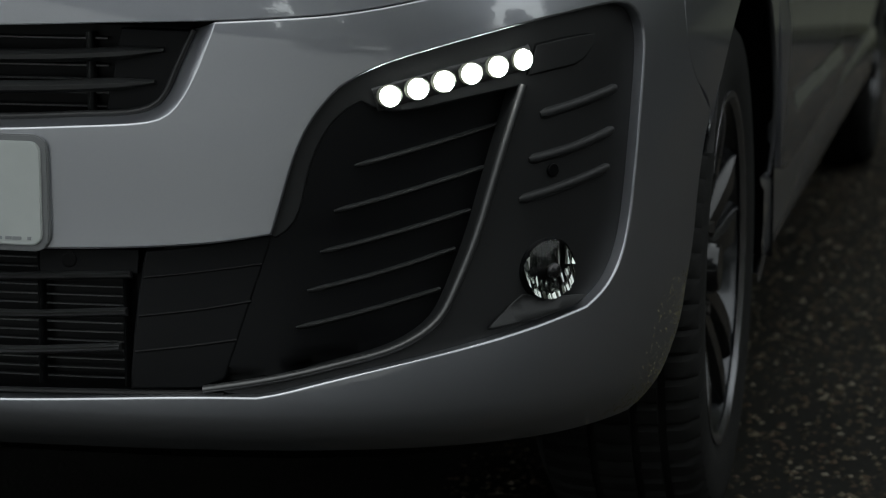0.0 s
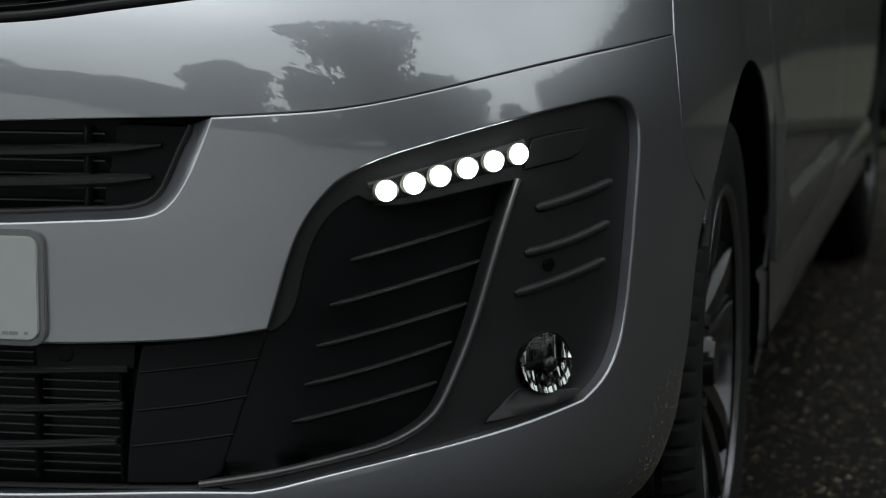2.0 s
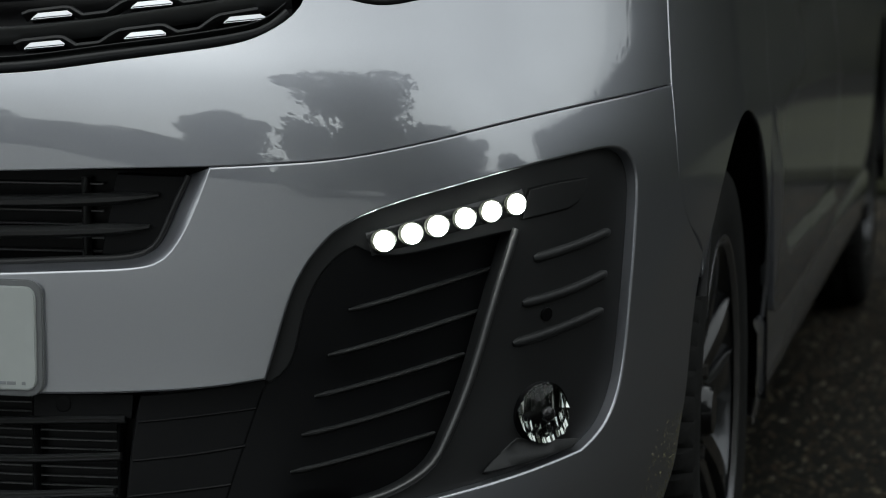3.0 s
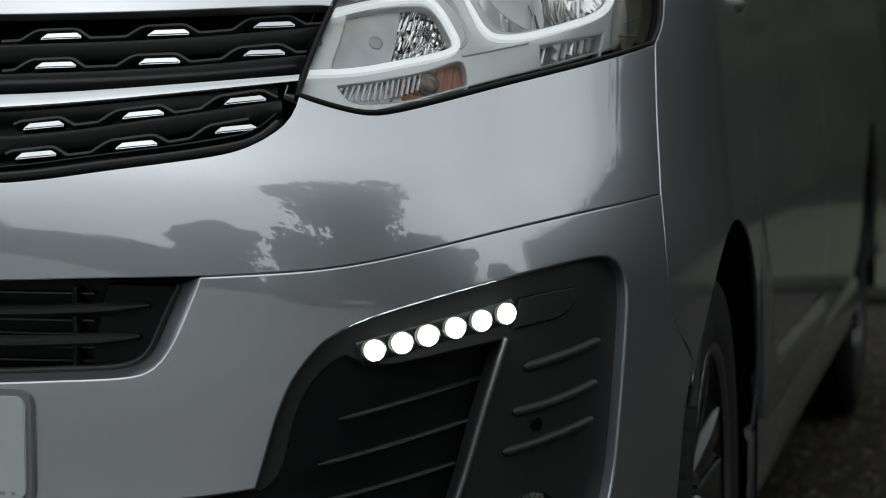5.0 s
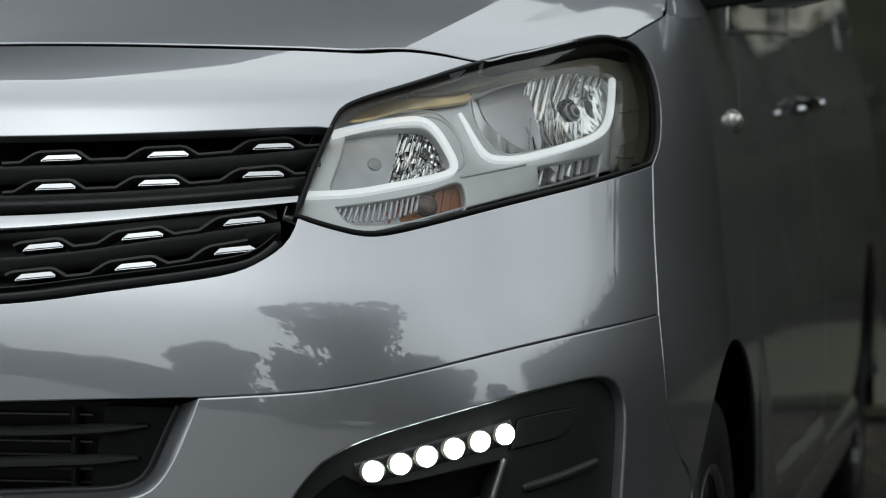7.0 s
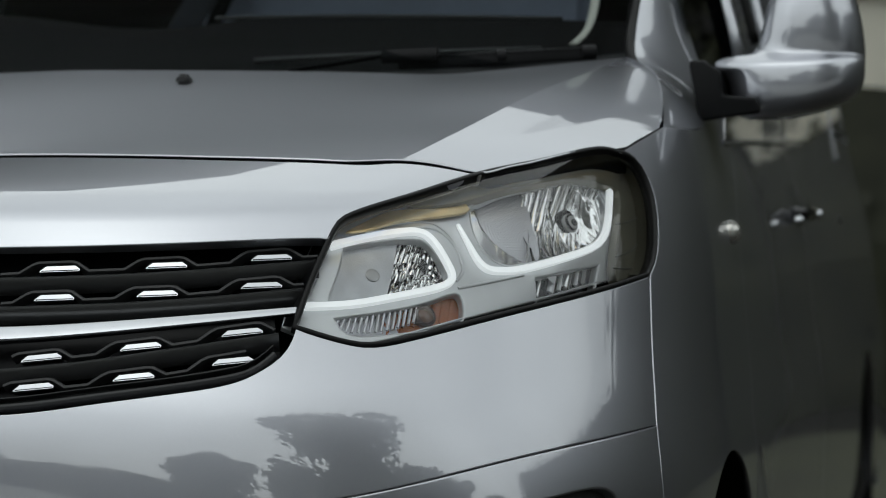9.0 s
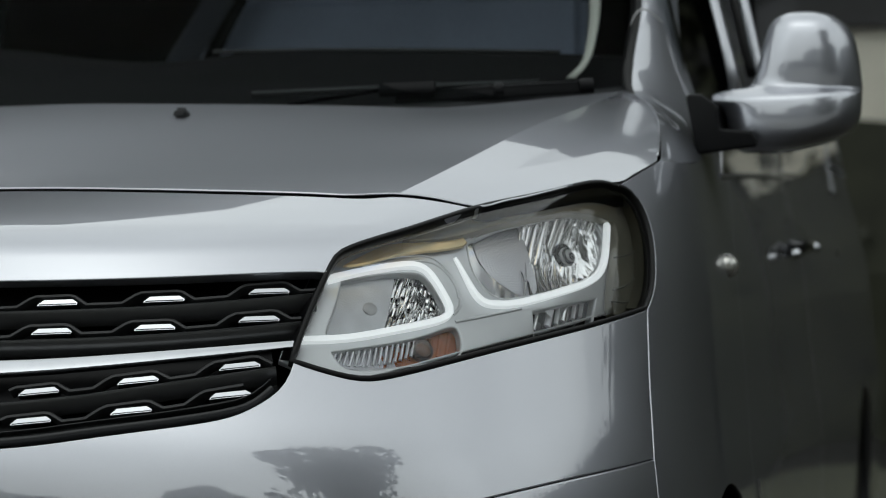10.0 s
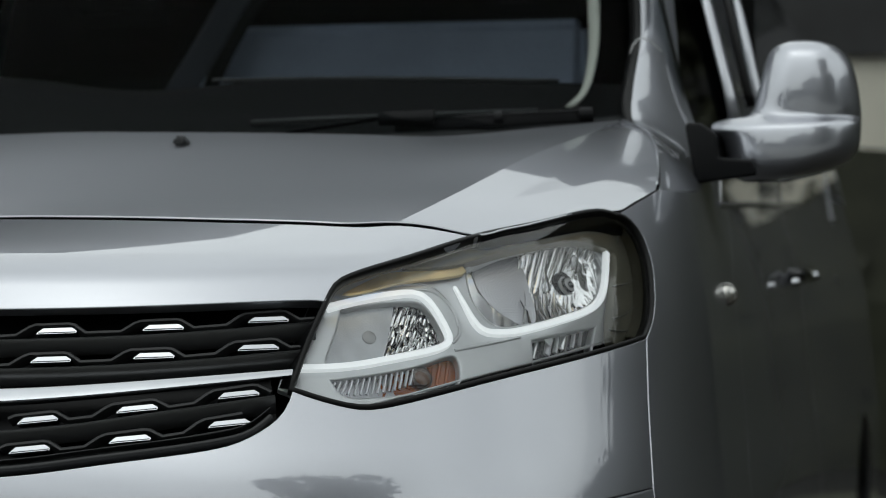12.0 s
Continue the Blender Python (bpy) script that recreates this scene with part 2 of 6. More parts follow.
def patch(loop, depth=0.0, step=0.018, flange=0.014, lip=0.0016, gap=0.0, both=False, skin_fn=None, holes=()):
    """A panel of the body skin inside a closed loop of (p, q), with its edge rolled inwards. Returns verts, faces, normals."""
    place = skin_fn or (lambda p, q: skin(p, q, depth))
    loop = inset(loop, gap)
    lo, hi = loop.min(0), loop.max(0)
    gx, gy = np.meshgrid(np.arange(lo[0] + step / 2, hi[0], step), np.arange(lo[1] + step / 2, hi[1], step))
    pts = np.stack([gx.ravel(), gy.ravel()], 1)
    pts = pts[inside(loop, pts)]
    holes = [inset(h, 0.0) for h in holes]
    rims = np.concatenate([loop, *holes])
    if len(pts):
        near = np.min(np.linalg.norm(pts[:, None] - rims[None], axis=2), axis=1)
        pts = pts[near > step * 0.45]
    allp = np.concatenate([rims, pts]) if len(pts) else rims
    cuts, k0 = [], len(loop)
    for h in holes:
        cuts += [(k0 + i, k0 + (i + 1) % len(h)) for i in range(len(h))]
        k0 += len(h)
    got = delaunay_2d_cdt([Vector(v) for v in allp], cuts, [list(range(len(loop)))], 1, 1e-7)
    flat = np.array([tuple(v) for v in got[0]])
    faces = [tuple(f) for f in got[2]]
    for h in holes:
        mids = np.array([flat[list(f)].mean(0) for f in faces])
        faces = [f for f, bad in zip(faces, inside(h, mids)) if not bad]
    v = place(flat[:, 0], flat[:, 1])
    e = 1e-3
    n = np.cross(place(flat[:, 0] + e, flat[:, 1]) - place(flat[:, 0] - e, flat[:, 1]), place(flat[:, 0], flat[:, 1] + e) - place(flat[:, 0], flat[:, 1] - e))
    n /= np.linalg.norm(n, axis=1, keepdims=True)
    parts = [(v, faces, n)]
    for loop in ([loop] + [h[::-1] for h in holes]) if flange else []:
        b = place(loop[:, 0], loop[:, 1])
        bn = np.cross(place(loop[:, 0] + e, loop[:, 1]) - place(loop[:, 0] - e, loop[:, 1]), place(loop[:, 0], loop[:, 1] + e) - place(loop[:, 0], loop[:, 1] - e))
        bn /= np.linalg.norm(bn, axis=1, keepdims=True)
        t = np.roll(b, -1, 0) - np.roll(b, 1, 0)
        out = np.cross(t, bn)
        out /= np.linalg.norm(out, axis=1, keepdims=True) + 1e-12
        mid = (out + bn) / np.linalg.norm(out + bn, axis=1, keepdims=True)
        rings = [(b, bn), (b + out * lip * 0.7 - bn * lip * 0.3, mid), (b + out * lip - bn * lip, out), (b + out * lip - bn * flange, out)]
        k = len(b)
        keep = [i for i in range(k) if not (abs(loop[i, 0]) < 1e-4 and abs(loop[(i + 1) % k, 0]) < 1e-4)]
        fv, fn, ff = np.concatenate([r[0] for r in rings]), np.concatenate([r[1] for r in rings]), []
        for r in range(3):
            for i in keep:
                j = (i + 1) % k
                ff.append((r * k + i, (r + 1) * k + i, (r + 1) * k + j, r * k + j))
        parts.append((fv, ff, fn))
    if both:
        parts += [mirrored(*q) for q in parts]
    return arrays_of(parts)


def sweep(path, outs, profile, taper=None, closed=False, caps=True):
    """A bar along path; profile: (side, out) offsets, counter-clockwise. Returns verts, faces."""
    path, outs = np.asarray(path, float), np.asarray(outs, float)
    t = np.roll(path, -1, 0) - np.roll(path, 1, 0)
    if not closed:
        t[0], t[-1] = path[1] - path[0], path[-1] - path[-2]
    t /= np.linalg.norm(t, axis=1, keepdims=True)
    side = np.cross(outs, t)
    side /= np.linalg.norm(side, axis=1, keepdims=True)
    up = np.cross(t, side)
    k, m = len(profile), len(path)
    taper = np.ones(m) if taper is None else np.asarray(taper)
    pr = np.asarray(profile, float)
    v = path[:, None] + taper[:, None, None] * (pr[None, :, 0:1] * side[:, None] + pr[None, :, 1:2] * up[:, None])
    f = []
    for i in range(m if closed else m - 1):
        for j in range(k):
            a, b = i * k + j, i * k + (j + 1) % k
            c, d = ((i + 1) % m) * k + (j + 1) % k, ((i + 1) % m) * k + j
            f.append((a, b, c, d))
    if caps and not closed:
        f += [tuple(range(k - 1, -1, -1)), tuple((m - 1) * k + j for j in range(k))]
    return v.reshape(-1, 3), f


def bead(w, h, k=8):
    """Rounded profile, w wide and h high, standing on its base line."""
    a = np.linspace(0, np.pi, k)
    return [(w / 2 * math.cos(x), h * math.sin(x)) for x in a]


def on_skin(points, depth=0.0, step=0.012):
    c = curve(points, step)
    return skin(c[:, 0], c[:, 1], depth), skin_normal(c[:, 0], c[:, 1])


def skin_bar(name, points, depth, profile, material, parent, label="", taper=None, step=0.012):
    v, n = on_skin(points, depth, step)
    if taper is not None:
        s = np.linspace(0, 1, len(v))
        taper = np.interp(s, *taper)
    bv, bf = sweep(v, n, profile, taper)
    bm = bmesh.new()
    vs = [bm.verts.new(x) for x in bv]
    for q in bf:
        bm.faces.new([vs[i] for i in q])
    return part(name, bm, material, parent, label, angle=50)


def lathe(profile, k=48):
    """A ring from (radius, along) points about the x axis; closed profile."""
    v, f, m = [], [], len(profile)
    for i in range(k):
        a = 2 * math.pi * i / k
        v += [(x, r * math.cos(a), r * math.sin(a)) for r, x in profile]
    for i in range(k):
        for j in range(m - 1):
            a, b = i * m + j, i * m + j + 1
            c, d = ((i + 1) % k) * m + j + 1, ((i + 1) % k) * m + j
            f.append((a, b, c, d))
    return v, f


def grid_obj(name, g, material, parent, label="", both=False, flip=False):
    """A smooth sheet from a grid of points (rows, columns, 3)."""
    g = np.asarray(g, float)
    r, c = g.shape[:2]
    n = np.cross(np.gradient(g, axis=1), np.gradient(g, axis=0)).reshape(-1, 3)
    n /= np.linalg.norm(n, axis=1, keepdims=True) + 1e-12
    f = [(i * c + j, i * c + j + 1, (i + 1) * c + j + 1, (i + 1) * c + j) for i in range(r - 1) for j in range(c - 1)]
    v = g.reshape(-1, 3)
    if flip:
        f, n = [tuple(reversed(q)) for q in f], -n
    parts = [(v, f, n)]
    if both:
        parts.append(mirrored(v, f, n))
    v, f, n = arrays_of(parts)
    return obj(name, v, f, material, parent, n, label)


# ---- the van's outer skin ----
def spline1(xs, ys):
    """Natural cubic through (xs, ys); returns f(x)."""
    x, y = np.asarray(xs, float), np.asarray(ys, float)
    n, h = len(x), np.diff(np.asarray(xs, float))
    a, r = np.eye(n), np.zeros(n)
    for i in range(1, n - 1):
        a[i, i - 1:i + 2] = h[i - 1], 2 * (h[i - 1] + h[i]), h[i]
        r[i] = 6 * ((y[i + 1] - y[i]) / h[i] - (y[i] - y[i - 1]) / h[i - 1])
    m = np.linalg.solve(a, r)
    def f(q):
        q = np.asarray(q, float)
        i = np.clip(np.searchsorted(x, q) - 1, 0, n - 2)
        t = np.clip(q, x[0] - 0.05, x[-1] + 0.05)
        u, w, g = t - x[i], x[i + 1] - t, h[i]
        return (m[i] * w ** 3 + m[i + 1] * u ** 3) / (6 * g) + (y[i] / g - m[i] * g / 6) * w + (y[i + 1] / g - m[i + 1] * g / 6) * u
    return f
set_back = spline1([0.18, 0.21, 0.24, 0.265, 0.28, 0.29, 0.30, 0.31, 0.33, 0.45, 0.60, 0.70, 0.74, 0.78, 0.80, 0.82, 0.84, 0.86, 0.90, 0.96, 1.03, 1.08, 1.12, 1.16, 1.30], [0.24, 0.155, 0.098, 0.052, 0.026, 0.013, 0.005, 0.0014, 0.0, 0.011, 0.0120, 0.0125, 0.0132, 0.0146, 0.0163, 0.0197, 0.0257, 0.0345, 0.0530, 0.0810, 0.120, 0.160, 0.218, 0.315, 0.40])
half_width = spline1([0.18, 0.30, 0.45, 0.60, 0.68, 0.72, 0.76, 0.80, 0.90, 1.02, 1.12, 1.25, 1.45], [0.87, 0.90, 0.922, 0.930, 0.931, 0.930, 0.926, 0.920, 0.908, 0.895, 0.875, 0.84, 0.79])
squareness = spline1([0.18, 0.33, 0.50, 0.60, 0.68, 0.72, 0.80, 0.90, 1.0, 1.16, 1.30], [3.7, 4.0, 4.0, 4.0, 4.0, 3.98, 3.75, 3.35, 3.05, 2.65, 2.6])
AXLE_LINE = 1.0
_a = np.linspace(0, np.pi / 2, 721)
_r = ((np.sin(_a) / 0.92) ** 3 + np.cos(_a) ** 3) ** (-1 / 3)
_s = np.concatenate([[0], np.cumsum(np.hypot(np.diff(_r * np.sin(_a)), np.diff(_r * np.cos(_a))))])
TURN_END = float(_s[-1])
def skin(p, q, d=0.0):
    """Outer body: p metres round the van from the middle of its nose, q height, d metres inward."""
    p, q = np.broadcast_arrays(np.asarray(p, float), np.asarray(q, float))
    g = np.sign(p) + (p == 0); p = np.abs(p)
    a = np.interp(p, _s, _a)
    # the nose rolls over into the bonnet in its middle part
    over = 34.0 * np.clip(np.minimum(q, 1.135) - 1.040, 0, 1) ** 2 * np.maximum(np.cos(a), 0) ** 3
    w, l, n = half_width(q) - d, AXLE_LINE - set_back(q) - over - d, squareness(q)
    r = ((np.sin(a) / w) ** n + (np.maximum(np.cos(a), 1e-9) / l) ** n) ** (-1 / n)
    return np.stack([g * r * np.sin(a), AXLE_LINE - r * np.cos(a) + np.maximum(p - TURN_END, 0), q], -1)
def skin_normal(p, q):
    e = 1e-3
    t, u = skin(np.asarray(p) + e, q) - skin(np.asarray(p) - e, q), skin(p, np.asarray(q) + e) - skin(p, np.asarray(q) - e)
    n = np.cross(t, u)
    return n / np.linalg.norm(n, axis=-1, keepdims=True)

P_OF_Y = TURN_END - AXLE_LINE  # p of a place on the flank is its y plus this

# lines on the skin, as (round the van, height)
SEAM = [(0.0, 0.72)] + [(0.244, 0.724), (0.354, 0.728), (0.454, 0.731), (0.526, 0.735), (0.592, 0.741), (0.685, 0.758), (0.777, 0.775), (0.902, 0.789), (1.055, 0.797)]
LAMP_SEAM = [(1.139, 0.97), (1.113, 0.919), (1.081, 0.854), (1.055, 0.797)]
CORNER_SEAM = [(1.055, 0.797), (1.045, 0.753), (1.044, 0.708), (1.063, 0.657), (1.088, 0.631)]
FOLD = [(0.0, 0.612)] + [(0.229, 0.616), (0.304, 0.62), (0.376, 0.625), (0.405, 0.635), (0.426, 0.663), (0.441, 0.696), (0.454, 0.731)]
TRIM_TOP = [(0.0, 0.485)] + [(0.221, 0.488), (0.315, 0.49), (0.404, 0.495), (0.462, 0.501), (0.507, 0.509)]
TRIM_LEFT = [(0.507, 0.509), (0.518, 0.548), (0.533, 0.599), (0.553, 0.638), (0.575, 0.664)]
TRIM_HEAD = [(0.575, 0.664), (0.603, 0.681), (0.665, 0.702), (0.776, 0.727), (0.868, 0.739)]
TRIM_EDGE = [(0.868, 0.739), (0.909, 0.739), (0.931, 0.729), (0.942, 0.708), (0.943, 0.67), (0.936, 0.596), (0.927, 0.508), (0.916, 0.464), (0.892, 0.43), (0.856, 0.408)]
TRIM_FOOT = [(0.856, 0.408), (0.792, 0.397), (0.718, 0.384), (0.628, 0.367), (0.549, 0.349), (0.515, 0.34), (0.489, 0.335)]
CHIN = [(0.489, 0.335), (0.401, 0.334), (0.218, 0.325)] + [(0.0, 0.322)]
LIP = [(1.142, 0.592), (1.111, 0.526), (1.1, 0.432), (1.091, 0.393), (1.087, 0.352), (1.072, 0.32), (1.052, 0.289), (1.029, 0.269), (0.994, 0.252)]
LAMP_FOOT = [(0.572, 0.919), (0.598, 0.91), (0.627, 0.902), (0.649, 0.899), (0.685, 0.903), (0.795, 0.924), (0.933, 0.945), (1.061, 0.961), (1.139, 0.97)]
LAMP_SIDE = [(1.139, 0.97), (1.179, 0.995), (1.213, 1.036), (1.229, 1.071), (1.225, 1.103), (1.202, 1.117), (1.182, 1.119)]
LAMP_HEAD = [(1.182, 1.119), (1.145, 1.122), (1.008, 1.105), (0.88, 1.087), (0.752, 1.06), (0.66, 1.037), (0.643, 1.026), (0.631, 1.012)]
LAMP_INNER = [(0.631, 1.012), (0.603, 0.973), (0.572, 0.919)]
GRILLE_FOOT = [(0.572, 0.919), (0.556, 0.895), (0.526, 0.875), (0.495, 0.863), (0.435, 0.853), (0.343, 0.841), (0.25, 0.83)] + [(0.0, 0.826)]
GRILLE_HEAD = [(0.0, 1.003)] + [(0.237, 1.004), (0.444, 1.008), (0.619, 1.013), (0.631, 1.012)]
NOSE_SEAM = [(0.0, 1.1125)] + [(0.168, 1.114), (0.388, 1.111), (0.56, 1.106), (0.677, 1.102), (0.735, 1.1), (0.776, 1.102), (0.823, 1.098), (0.88, 1.087)]
WING_SEAM = [(1.182, 1.119), (1.275, 1.138), (1.382, 1.158)]
DOOR_SEAM = [(2.094, 1.178), (1.983, 1.093), (1.894, 1.025), (1.877, 0.926), (1.85, 0.828), (1.788, 0.767)]
WHEEL_Y, WHEEL_Z, ARCH = 0.85, 0.338, 0.398
REAR_Y = 4.12


def arch(y, start, end, k=40, r=ARCH):
    a = np.radians(np.linspace(start, end, k))
    return np.stack([P_OF_Y + y + r * np.cos(a), WHEEL_Z + r * np.sin(a)], 1)


upper_loop = chain(curve(SEAM), curve(LAMP_SEAM[::-1]), curve(LAMP_FOOT[::-1]), curve(GRILLE_FOOT), curve([(0.0, 0.826), (0.0, 0.72)]))
got = patch(upper_loop, gap=0.0030, both=True)
obj("upper_bumper", *got[:2], PAINT, van, got[2])

bottom = curve([LIP[-1], (0.86, 0.252), (0.70, 0.258), (0.46, 0.262), (0.20, 0.26), (0.0, 0.26)])
lower_loop = chain(curve(FOLD), curve(SEAM[3:]), curve(CORNER_SEAM), curve([CORNER_SEAM[-1], LIP[0]]), curve(LIP), bottom, curve([(0.0, 0.26), (0.0, 0.322)]),
                   curve(CHIN[::-1]), curve(TRIM_FOOT[::-1]), curve(TRIM_EDGE[::-1]), curve(TRIM_HEAD[::-1]), curve(TRIM_LEFT[::-1]), curve(TRIM_TOP[::-1]), curve([(0.0, 0.485), (0.0, 0.612)]))
got = patch(lower_loop, gap=0.0018, flange=0.022, lip=0.003, both=True)
obj("lower_bumper", *got[:2], PAINT, van, got[2])

nose_loop = chain(curve(GRILLE_HEAD), curve(LAMP_HEAD[3:][::-1]), curve(NOSE_SEAM[::-1]), curve([(0.0, 1.1125), (0.0, 1.003)]))
got = patch(nose_loop, gap=0.0022, both=True)
# shading normals alone tipped back near the top edge, which darkens the reflection there
v_, n_ = np.asarray(got[0]), np.array(got[2])
roll = np.radians(np.interp(v_[:, 2], [1.030, 1.045, 1.066, 1.085, 1.110], [0.0, 2.5, 8.0, 4.5, 0.5]))
n_[:, 1], n_[:, 2] = n_[:, 1] * np.cos(roll) + n_[:, 2] * np.sin(roll), n_[:, 2] * np.cos(roll) - n_[:, 1] * np.sin(roll)
obj("nose_panel", *got[:2], PAINT, van, n_)

# near-black sheets added behind the gaps and grille, in place of the shade there
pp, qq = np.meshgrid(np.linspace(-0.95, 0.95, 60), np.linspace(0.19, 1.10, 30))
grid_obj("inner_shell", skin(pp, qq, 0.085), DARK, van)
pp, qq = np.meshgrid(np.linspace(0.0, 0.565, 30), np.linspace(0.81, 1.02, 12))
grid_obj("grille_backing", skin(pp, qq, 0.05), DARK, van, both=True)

# ---- wings, doors, flanks ----
front_arch = arch(WHEEL_Y, 9.5, 146)
wing_loop = chain(curve(CORNER_SEAM[::-1]), curve(LAMP_SEAM[::-1]), curve(LAMP_SIDE), curve(WING_SEAM), curve([WING_SEAM[-1], (1.58, 1.162), (1.78, 1.180), (1.93, 1.225), (2.00, 1.275)]),
                  curve([(2.00, 1.275), (2.09, 1.178)]), curve(DOOR_SEAM), curve([DOOR_SEAM[-1], (1.80, 0.66), (1.833, 0.53), (1.862, 0.436)]), curve([(1.862, 0.436), tuple(front_arch[0])]), front_arch, curve([tuple(front_arch[-1]), LIP[0], CORNER_SEAM[-1]]))
got = patch(wing_loop, gap=0.0015, flange=0.005)
got2 = mirrored(*got)
obj("wing", *got[:2], PAINT, van, got[2])
obj("wing", *got2[:2], PAINT, van, got2[2])
rear_y0 = P_OF_Y + 2.55
door_loop = chain(curve(DOOR_SEAM[::-1]), curve([(2.09, 1.178), (2.00, 1.275), ]), curve([(2.00, 1.275), (2.5, 1.285), (rear_y0, 1.29)]), curve([(rear_y0, 1.29), (rear_y0, 0.40)]),
                  curve([(rear_y0, 0.40), (1.95, 0.40), (1.87, 0.43), (1.837, 0.53), (1.803, 0.66), DOOR_SEAM[-1]]))


def door_skin(p, q):
    """The door's lower part stands out below a swage line that starts behind the wheel."""
    p, q = np.broadcast_arrays(np.asarray(p, float), np.asarray(q, float))
    front, foot = (p - 1.87 - (0.655 - q) * 0.88) * 0.6, q - 0.474 + 0.035 * np.clip(p - 2.0, 0, 3)
    above = -0.012 * np.log(np.exp(-np.clip(front, -0.1, 0.2) / 0.012) + np.exp(-np.clip(foot, -0.1, 0.2) / 0.012))
    t = np.clip((above + 0.010) / 0.045, 0, 1)
    return skin(p, q, -0.011 * (1 - t * t * (3 - 2 * t)) * np.clip((p - 1.80) / 0.07, 0, 1) * np.clip((0.72 - q) / 0.1, 0, 1))


got = patch(door_loop, 0, 0.014, 0.02, 0.0016, 0.002, False, door_skin)
got2 = mirrored(*got)
door = obj("front_door", *got[:2], PAINT, van, got[2])
obj("front_door", *got2[:2], PAINT, van, got2[2])
rear_arch = arch(REAR_Y, 0, 180)
end_p = P_OF_Y + 4.92
flank_loop = chain(curve([(rear_y0, 1.29), (rear_y0, 0.40)], 0.03), curve([(rear_y0, 0.40), tuple(rear_arch[-1])], 0.03), rear_arch[::-1], curve([tuple(rear_arch[0]), (end_p, 0.34), ], 0.03), curve([(end_p, 0.34), (end_p, 1.29)], 0.03), curve([(end_p, 1.29), (rear_y0, 1.29)], 0.03))
got = patch(flank_loop, gap=0.002, flange=0.02, step=0.04)
got2 = mirrored(*got)
obj("rear_flank", *got[:2], PAINT, van, got[2])
obj("rear_flank", *got2[:2], PAINT, van, got2[2])
# sills under the doors
for s in (1, -1):
    prof = [(0.895, 0.412, 0), (0.912, 0.404, 0.5), (0.919, 0.394, 0.8), (0.922, 0.372, 1), (0.923, 0.345, 1), (0.922, 0.318, 0.9), (0.919, 0.295, 0.6), (0.910, 0.279, 0.3), (0.89, 0.268, 0), (0.80, 0.26, 0)]
    ys = [1.155, 1.165, 1.18, 1.22, 1.30, 1.40, 1.5, 1.7, 2.0, 2.4, 3.3, 3.70, 3.74]
    # only its thin outer skin reaches forward behind the front wheel
    g = np.array([[(s * min(x - (0.03 if y == 3.74 else 0), 0.9155 + 0.009 * min(1.0, max(0.0, (y - 1.16) / 0.6))) if y > 1.25 else s * min(max(x, 0.911), 0.9155 + 0.0015 * (z > 0.33 and y > 1.15)), y, z) for y in ys] for x, z, k in reversed(prof)])
    grid_obj("sill", g, PAINT, van, flip=(s < 0))

# greenhouse, roof and tail: plain
for s in (1, -1):
    g = np.array([[(s * x, y, z) for y in (2.02, 2.55, 3.4, 4.2, 4.9)] for x, z in ((0.828, 1.30), (0.79, 1.45), (0.74, 1.70), (0.70, 1.80), (0.62, 1.86))])
    grid_obj("upper_flank", g, PAINT, van, flip=(s < 0))
g = np.array([[(x, y, 1.86 + 0.035 * (1 - (x / 0.62) ** 2) - (0.07 if y < 1.65 else 0.02 if y < 1.8 else 0)) for x in np.linspace(-0.66, 0.66, 9)] for y in (1.60, 1.76, 2.0, 2.6, 3.6, 4.6, 4.92)])
grid_obj("roof", g, PAINT, van)
g = np.array([[(x * w, 4.93, z) for x in np.linspace(1, -1, 9)] for z, w in ((0.33, 0.915), (0.75, 0.925), (1.29, 0.83), (1.7, 0.74), (1.86, 0.62))])
grid_obj("tail_panel", g, PAINT, van)
g = np.array([[(x, y, 0.25) for x in np.linspace(0.55, -0.55, 4)] for y in (0.25, 2.0, 4.8)])
grid_obj("underbody", g, DARK, van)

# ---- bonnet: a clamshell from the nose seam to the scuttle ----
front_line = chain(curve(NOSE_SEAM, 0.01), curve(LAMP_HEAD[:4][::-1], 0.01), curve(WING_SEAM, 0.01))
fl = curve(front_line[::4], 0.004)
E_rail = skin(fl[:, 0], fl[:, 1] + 0.002)
K_pts = [(0.0, 0.945, 1.255), (0.13, 0.952, 1.253), (0.40, 0.99, 1.248), (0.51, 1.02, 1.246), (0.60, 1.06, 1.255), (0.672, 1.10, 1.264), (0.748, 1.15, 1.274)]
S_pts = [tuple(E_rail[-1]), (0.829, 0.92, 1.198), (0.80, 1.05, 1.245), (0.748, 1.15, 1.274)]
C_pts = [tuple(E_rail[0]), (0.0, 0.50, 1.141), (0.0, 0.64, 1.177), (0.0, 0.78, 1.214), (0.0, 0.945, 1.255)]
CREASE = [(0.622, 0.50, 1.135), (0.642, 0.66, 1.168), (0.680, 0.823, 1.209), (0.722, 0.987, 1.244)]


def even(points, k):
    c = curve(points, 0.003) if len(points) < 40 else np.asarray(points)
    a = np.concatenate([[0], np.cumsum(np.linalg.norm(np.diff(c, axis=0), axis=1))])
    return np.stack([np.interp(np.linspace(0, a[-1], k), a, c[:, i]) for i in range(3)], 1)


